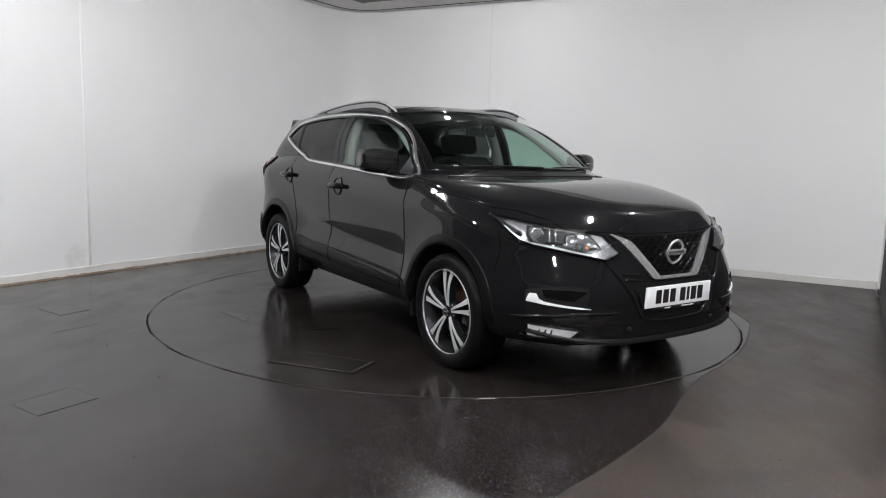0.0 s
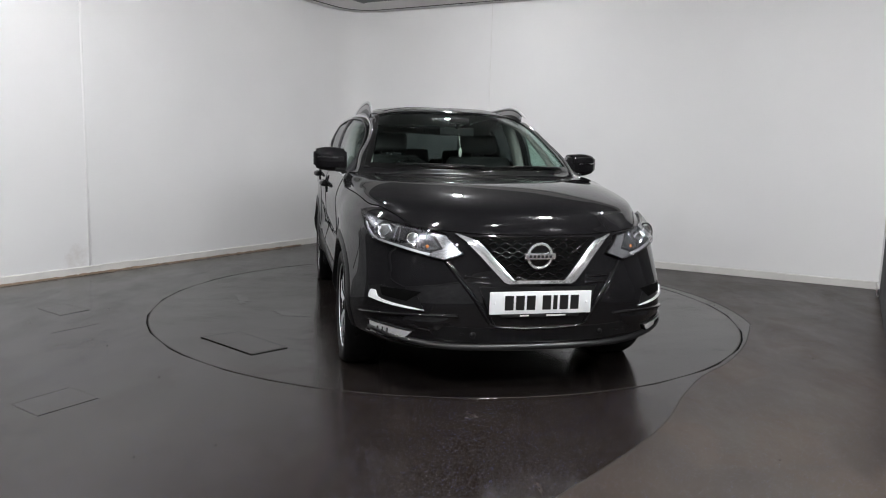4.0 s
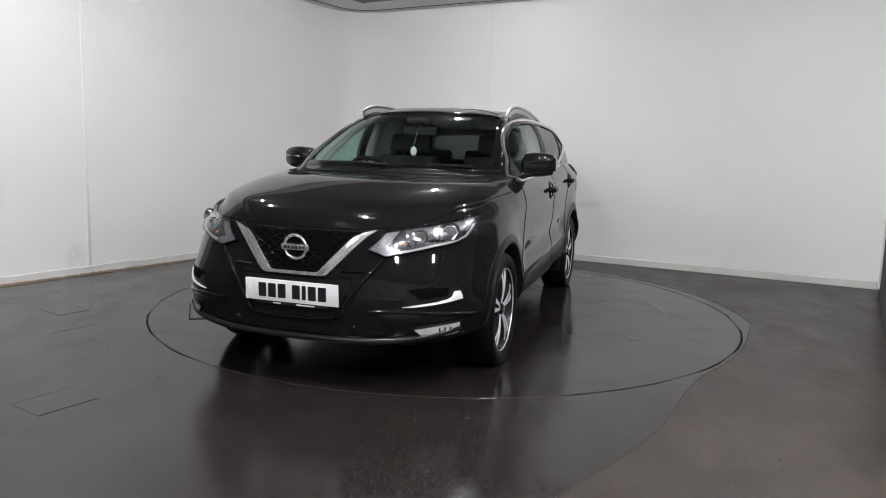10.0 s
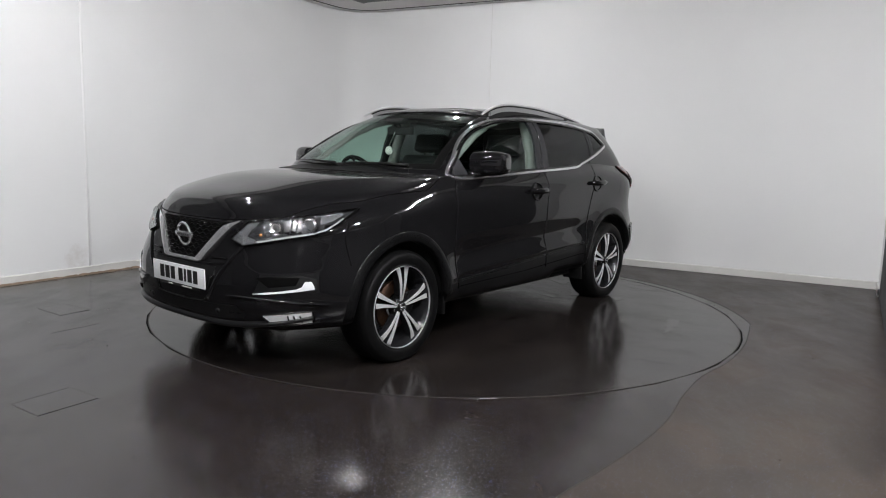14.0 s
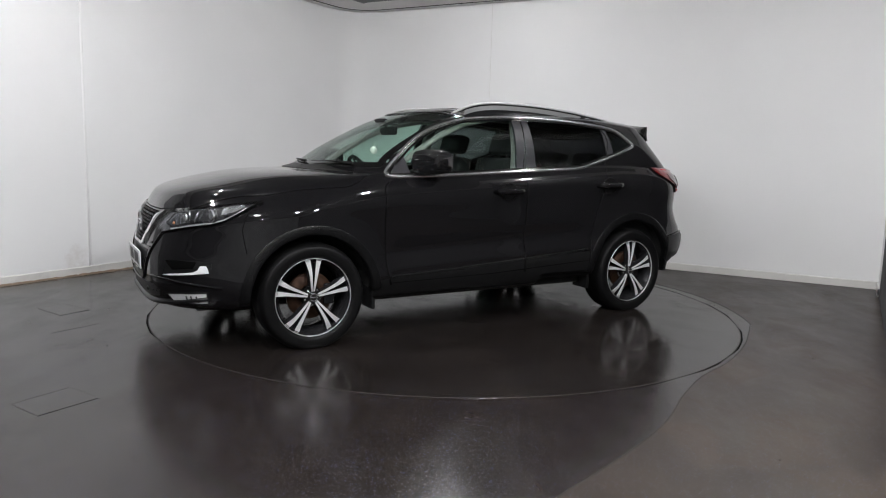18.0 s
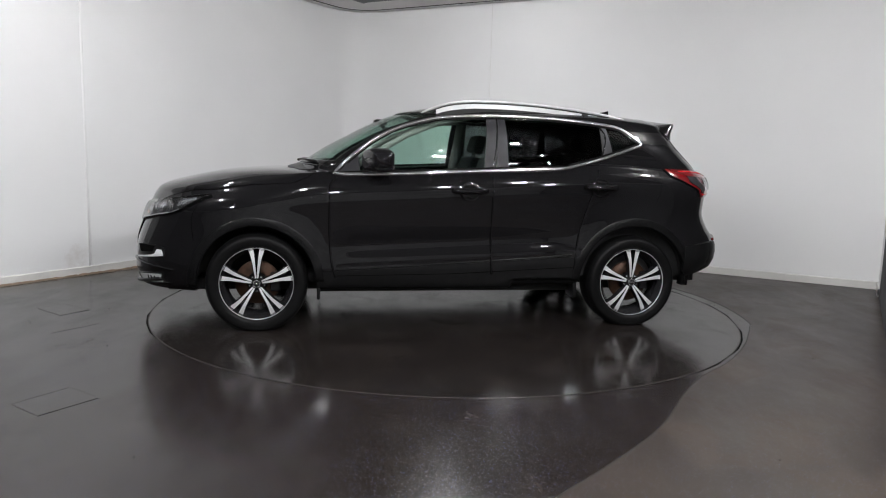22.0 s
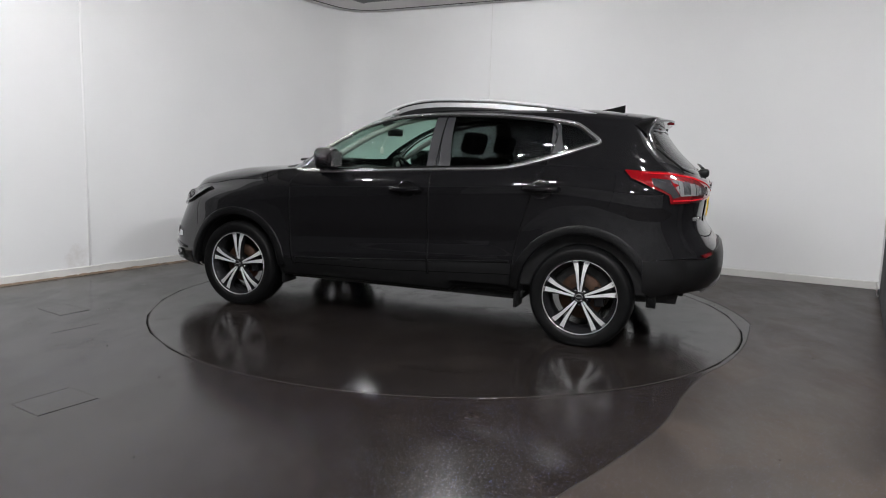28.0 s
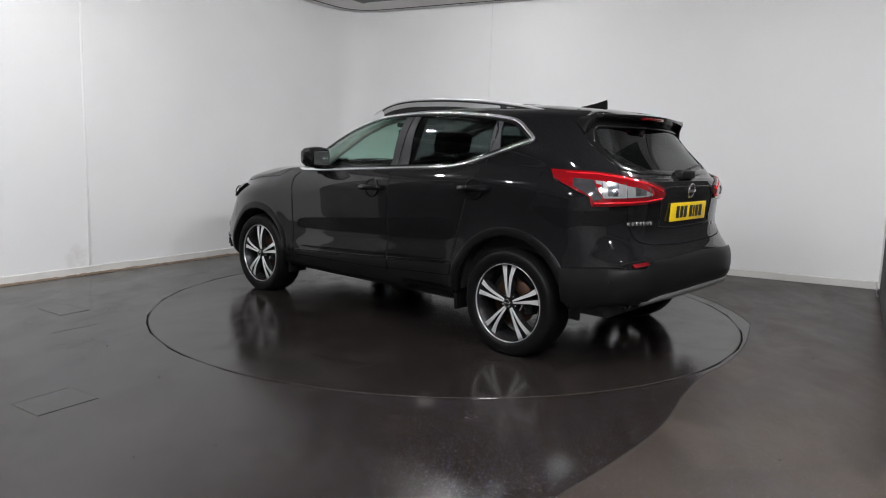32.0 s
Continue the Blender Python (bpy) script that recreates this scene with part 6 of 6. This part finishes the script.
# ---- door handles, mirrors, wipers ----
for sgn in (1, -1):
    for xc, zc, key in ((-0.10, 0.958, "front_door"), (-1.043, 1.0, "rear_door")):
        door = PANELS[(key, sgn)]
        cup = patch("handle_cup", [(xc + 0.064 * math.cos(a), zc - 0.004 + 0.056 * math.sin(a)) for a in np.linspace(0, 2 * math.pi, 20)[:-1]], "side", M_GLOSSBLACK, door, 0.0015, 0.01, sgn, 0.03, "shaded handle recess")
        bead("recess_edge", [(xc + 0.068 * math.cos(a), zc - 0.004 + 0.060 * math.sin(a)) for a in np.linspace(0, 2 * math.pi, 25)[:-1]], "side", 0.015, 0.008, M_PAINT, door, sgn, closed=True, step=0.02)
        y = abs(onto("side", xc, zc, sgn)[0].y)
        bm = bmesh.new()
        tube(bm, [(xc + 0.118, sgn * (y + 0.004), zc), (xc + 0.10, sgn * (y + 0.026), zc), (xc + 0.04, sgn * (y + 0.038), zc), (xc - 0.04, sgn * (y + 0.038), zc + 0.002), (xc - 0.095, sgn * (y + 0.030), zc + 0.003), (xc - 0.118, sgn * (y + 0.006), zc + 0.003)], [0.013, 0.018, 0.019, 0.019, 0.019, 0.015], 12, 1.15)
        part("door_handle", bm, M_PAINT, door, "gloss black pull handle")
    mir = new("door_mirror")
    mir.parent = PANELS[("front_door", sgn)]
    tagged(mir, "gloss black door mirror")
    bm = bmesh.new()
    rows = []
    # housing: sections from the root outwards
    for t in np.linspace(0, 1, 11):
        y = 0.800 + 0.218 * t
        up = 0.066 + 0.016 * math.sin(math.pi * min(1, t * 0.75 + 0.15)) - 0.014 * t ** 5
        fb = 0.094 * (1 - 0.30 * t ** 4)
        xm, zm = 0.545 - 0.055 * t, 1.148 + 0.006 * t
        row = []
        for k in range(20):
            a = 2 * math.pi * k / 20
            ca, sa = math.cos(a), math.sin(a)
            px = fb * math.copysign(abs(ca) ** 0.55, ca) * (1.0 if ca > 0 else 0.85)
            row.append(bm.verts.new((xm + px, sgn * y, zm + up * math.copysign(abs(sa) ** 0.55, sa))))
        rows.append(row)
    for a, b in zip(rows, rows[1:]):
        for k in range(20):
            bm.faces.new((a[k], a[(k + 1) % 20], b[(k + 1) % 20], b[k]))
    bm.faces.new(rows[0])
    bm.faces.new(rows[-1])
    bmesh.ops.recalc_face_normals(bm, faces=bm.faces)
    bmesh.ops.bevel(bm, geom=[e for e in bm.edges if e.calc_face_angle(0) > 1.0], offset=0.018, segments=3, affect="EDGES")
    part("mirror_shell", bm, M_PAINT, mir)
    bm = bmesh.new()
    box(bm, (0.430, min(sgn * 0.845, sgn * 0.985), 1.095), (0.436, max(sgn * 0.845, sgn * 0.985), 1.200), 0.003)
    part("mirror_glass", bm, M_CHROME, mir, "mirror glass", smooth=False)
    bm = bmesh.new()
    box(bm, (0.50, min(sgn * 0.76, sgn * 0.88), 1.068), (0.63, max(sgn * 0.76, sgn * 0.88), 1.098), 0.012)
    part("mirror_foot", bm, M_GLOSSBLACK, mir)
    bm = bmesh.new()
    tube(bm, [(0.634, sgn * 0.86, 1.160), (0.614, sgn * 0.93, 1.163), (0.575, sgn * 0.995, 1.163)], 0.006, 8)
    part("mirror_indicator", bm, M_LENS, mir)
for y0, y1, z0, z1 in ((-0.52, 0.02, 1.118, 1.125), (0.12, 0.56, 1.118, 1.122)):
    bm = bmesh.new()
    p0, p1, p2 = (onto("front", y, z)[0] + Vector((0.02, 0, 0.012)) for y, z in ((y1, z0), ((y0 + y1) / 2, (z0 + z1) / 2 + 0.006), (y0, z1)))
    tube(bm, [p0, p1, p2], [0.014, 0.008, 0.006], 8, 0.7)
    part("wiper", bm, M_PLASTIC, car, "black windscreen wiper")
patch("cowl", [(0.98, -0.66), (1.02, -0.5), (1.10, 0.0), (1.02, 0.5), (0.98, 0.66), (1.05, 0.60), (1.145, 0.30), (1.16, 0.0), (1.145, -0.30), (1.05, -0.60)], "top", M_PLASTIC, car, 0.004, 0.01, 1, 0.05, "black plastic scuttle panel")


# ---- cabin ----
bm = bmesh.new()
for sgn in (1, -1):
    box(bm, (-1.85, min(sgn * 0.70, sgn * 0.765), 0.34), (0.86, max(sgn * 0.70, sgn * 0.765), 1.035), 0.02)
box(bm, (-1.9, -0.70, 0.30), (1.0, 0.70, 0.38))
box(bm, (-1.95, -0.66, 0.38), (-1.85, 0.66, 1.08), 0.02)
box(bm, (-1.55, -0.66, 0.38), (-1.20, 0.66, 0.72), 0.02)
part("cabin_lining", bm, M_TRIM, car, "dark cabin side and floor lining")
bm = bmesh.new()
rows = []
for y in np.linspace(-0.70, 0.70, 15):
    up = 0.02 * math.exp(-((y + 0.36) / 0.16) ** 2)
    rows.append([bm.verts.new(v) for v in ((1.02, y, 0.62), (1.03, y, 1.055), (0.88, y, 1.07 + up), (0.68, y, 1.055 + up), (0.60, y, 1.0), (0.62, y, 0.85), (0.72, y, 0.62))])
for a, b in zip(rows, rows[1:]):
    for k in range(6):
        bm.faces.new((a[k], a[k + 1], b[k + 1], b[k]))
bm.faces.new(rows[0])
bm.faces.new(rows[-1])
bmesh.ops.recalc_face_normals(bm, faces=bm.faces)
edges_sharp(part("dashboard", bm, M_TRIM, car, "dark grey dashboard"), 60)
bm = bmesh.new()
m = pose(0.47, -0.36, 1.00, 0, -64, 0)
ring_pts = [m @ Vector((0.18 * math.cos(a), 0.18 * math.sin(a), 0)) for a in np.linspace(0, 2 * math.pi, 41)]
tube(bm, ring_pts, 0.016, 10, caps=False)
for a in (0, 2.2, -2.2):
    tube(bm, [m @ Vector((0.05 * math.cos(a), 0.05 * math.sin(a), 0)), m @ Vector((0.175 * math.cos(a), 0.175 * math.sin(a), 0))], 0.014, 8, 0.5)
tube(bm, [m @ Vector((0, 0, -0.02)), m @ Vector((0, 0, 0.02))], 0.07, 16)
part("steering_wheel", bm, M_GLOSSBLACK, car, "black three-spoke steering wheel")


def seat(x, y, w, headrests, back_top, hw=0.13):
    root = new("seat")
    root.parent = car
    tagged(root, "dark cloth car seat with headrest")
    bm = bmesh.new()
    box(bm, (x - 0.05, y - w / 2, 0.42), (x + 0.45, y + w / 2, 0.60), 0.06, 3)
    part("cushion", bm, M_SEAT, root)
    bm = bmesh.new()
    m = Matrix.Translation((x, y, 0.55)) @ Matrix.Rotation(radians(-17), 4, "Y")
    box(bm, (-0.08, -w / 2, 0.0), (0.05, w / 2, back_top - 0.55), 0.05, 3, m)
    part("backrest", bm, M_SEAT, root)
    for hy in headrests:
        bm = bmesh.new()
        box(bm, (-0.06, hy - hw, back_top - 0.55 + 0.035), (0.04, hy + hw, back_top - 0.55 + 0.19), 0.04, 3, m)
        for s in (-0.05, 0.05):
            tube(bm, [m @ Vector((-0.01, hy + s, back_top - 0.62)), m @ Vector((-0.01, hy + s, back_top - 0.45))], 0.007, 6)
        part("headrest", bm, M_SEAT, root)


seat(-0.18, -0.385, 0.54, (0.0,), 1.21, 0.165)
seat(-0.18, 0.385, 0.54, (0.0,), 1.21, 0.165)
seat(-1.02, 0.0, 1.24, (-0.40, 0.0, 0.40), 1.08)
bm = bmesh.new()
box(bm, (0.395, -0.125, 1.335), (0.425, 0.125, 1.395), 0.014)
tube(bm, [(0.42, 0, 1.39), (0.47, 0, 1.44)], 0.014, 8)
box(bm, (0.40, -0.07, 1.415), (0.50, 0.07, 1.455), 0.015)
part("rear_view_mirror", bm, M_SEAT, car, "dark interior mirror with sensor housing")
bm = bmesh.new()
lathe(bm, [(0.0, 0.006), (0.022, 0.006), (0.028, 0.003), (0.028, -0.003), (0.022, -0.006), (0.0, -0.006)], 24, Matrix.Translation((0.53, 0, 1.218)) @ Matrix.Rotation(radians(-30), 4, "Z") @ Matrix.Diagonal((0.95, 1, 1.12, 1)))
fresh = tagged(part("air_freshener", bm, M_WHITEPLASTIC, None), "round white air freshener hanging from the inside mirror", "air freshener")
bm = bmesh.new()
tube(bm, [(0.53, 0, 1.25), (0.47, 0, 1.35)], 0.0015, 6)
part("cord", bm, M_WHITEPLASTIC, fresh)
patch("roof_lining", [(0.02, -0.50), (0.06, 0.0), (0.02, 0.50), (-1.55, 0.48), (-1.58, 0.0), (-1.55, -0.48)], "top", M_LINER, car, -0.03, 0.04, 1, 0.10, "pale grey roof lining")
for sgn in (1, -1):
    bm = bmesh.new()
    tube(bm, [(0.74, sgn * 0.67, 1.06), (0.53, sgn * 0.635, 1.20), (0.30, sgn * 0.600, 1.335), (0.10, sgn * 0.575, 1.415), (-0.15, sgn * 0.565, 1.462), (-0.40, sgn * 0.56, 1.478)], [0.022, 0.022, 0.021, 0.018, 0.014, 0.010], 8)
    part("pillar_lining", bm, M_LINER, car, "pale grey inner pillar trim")
    bm = bmesh.new()
    tube(bm, [(-0.26, sgn * 0.74, 1.0), (-0.30, sgn * 0.69, 1.25), (-0.32, sgn * 0.61, 1.47)], 0.045, 8)
    part("pillar_lining", bm, M_LINER, car, "pale grey inner pillar trim")


# ---- what moves ----
def motions():
    walk(table, turn_rows((0.0, 0.0)))
    walk(car, turn_rows(CAR_OFF))
    walk(fresh, turn_rows(CAR_OFF))


motions()
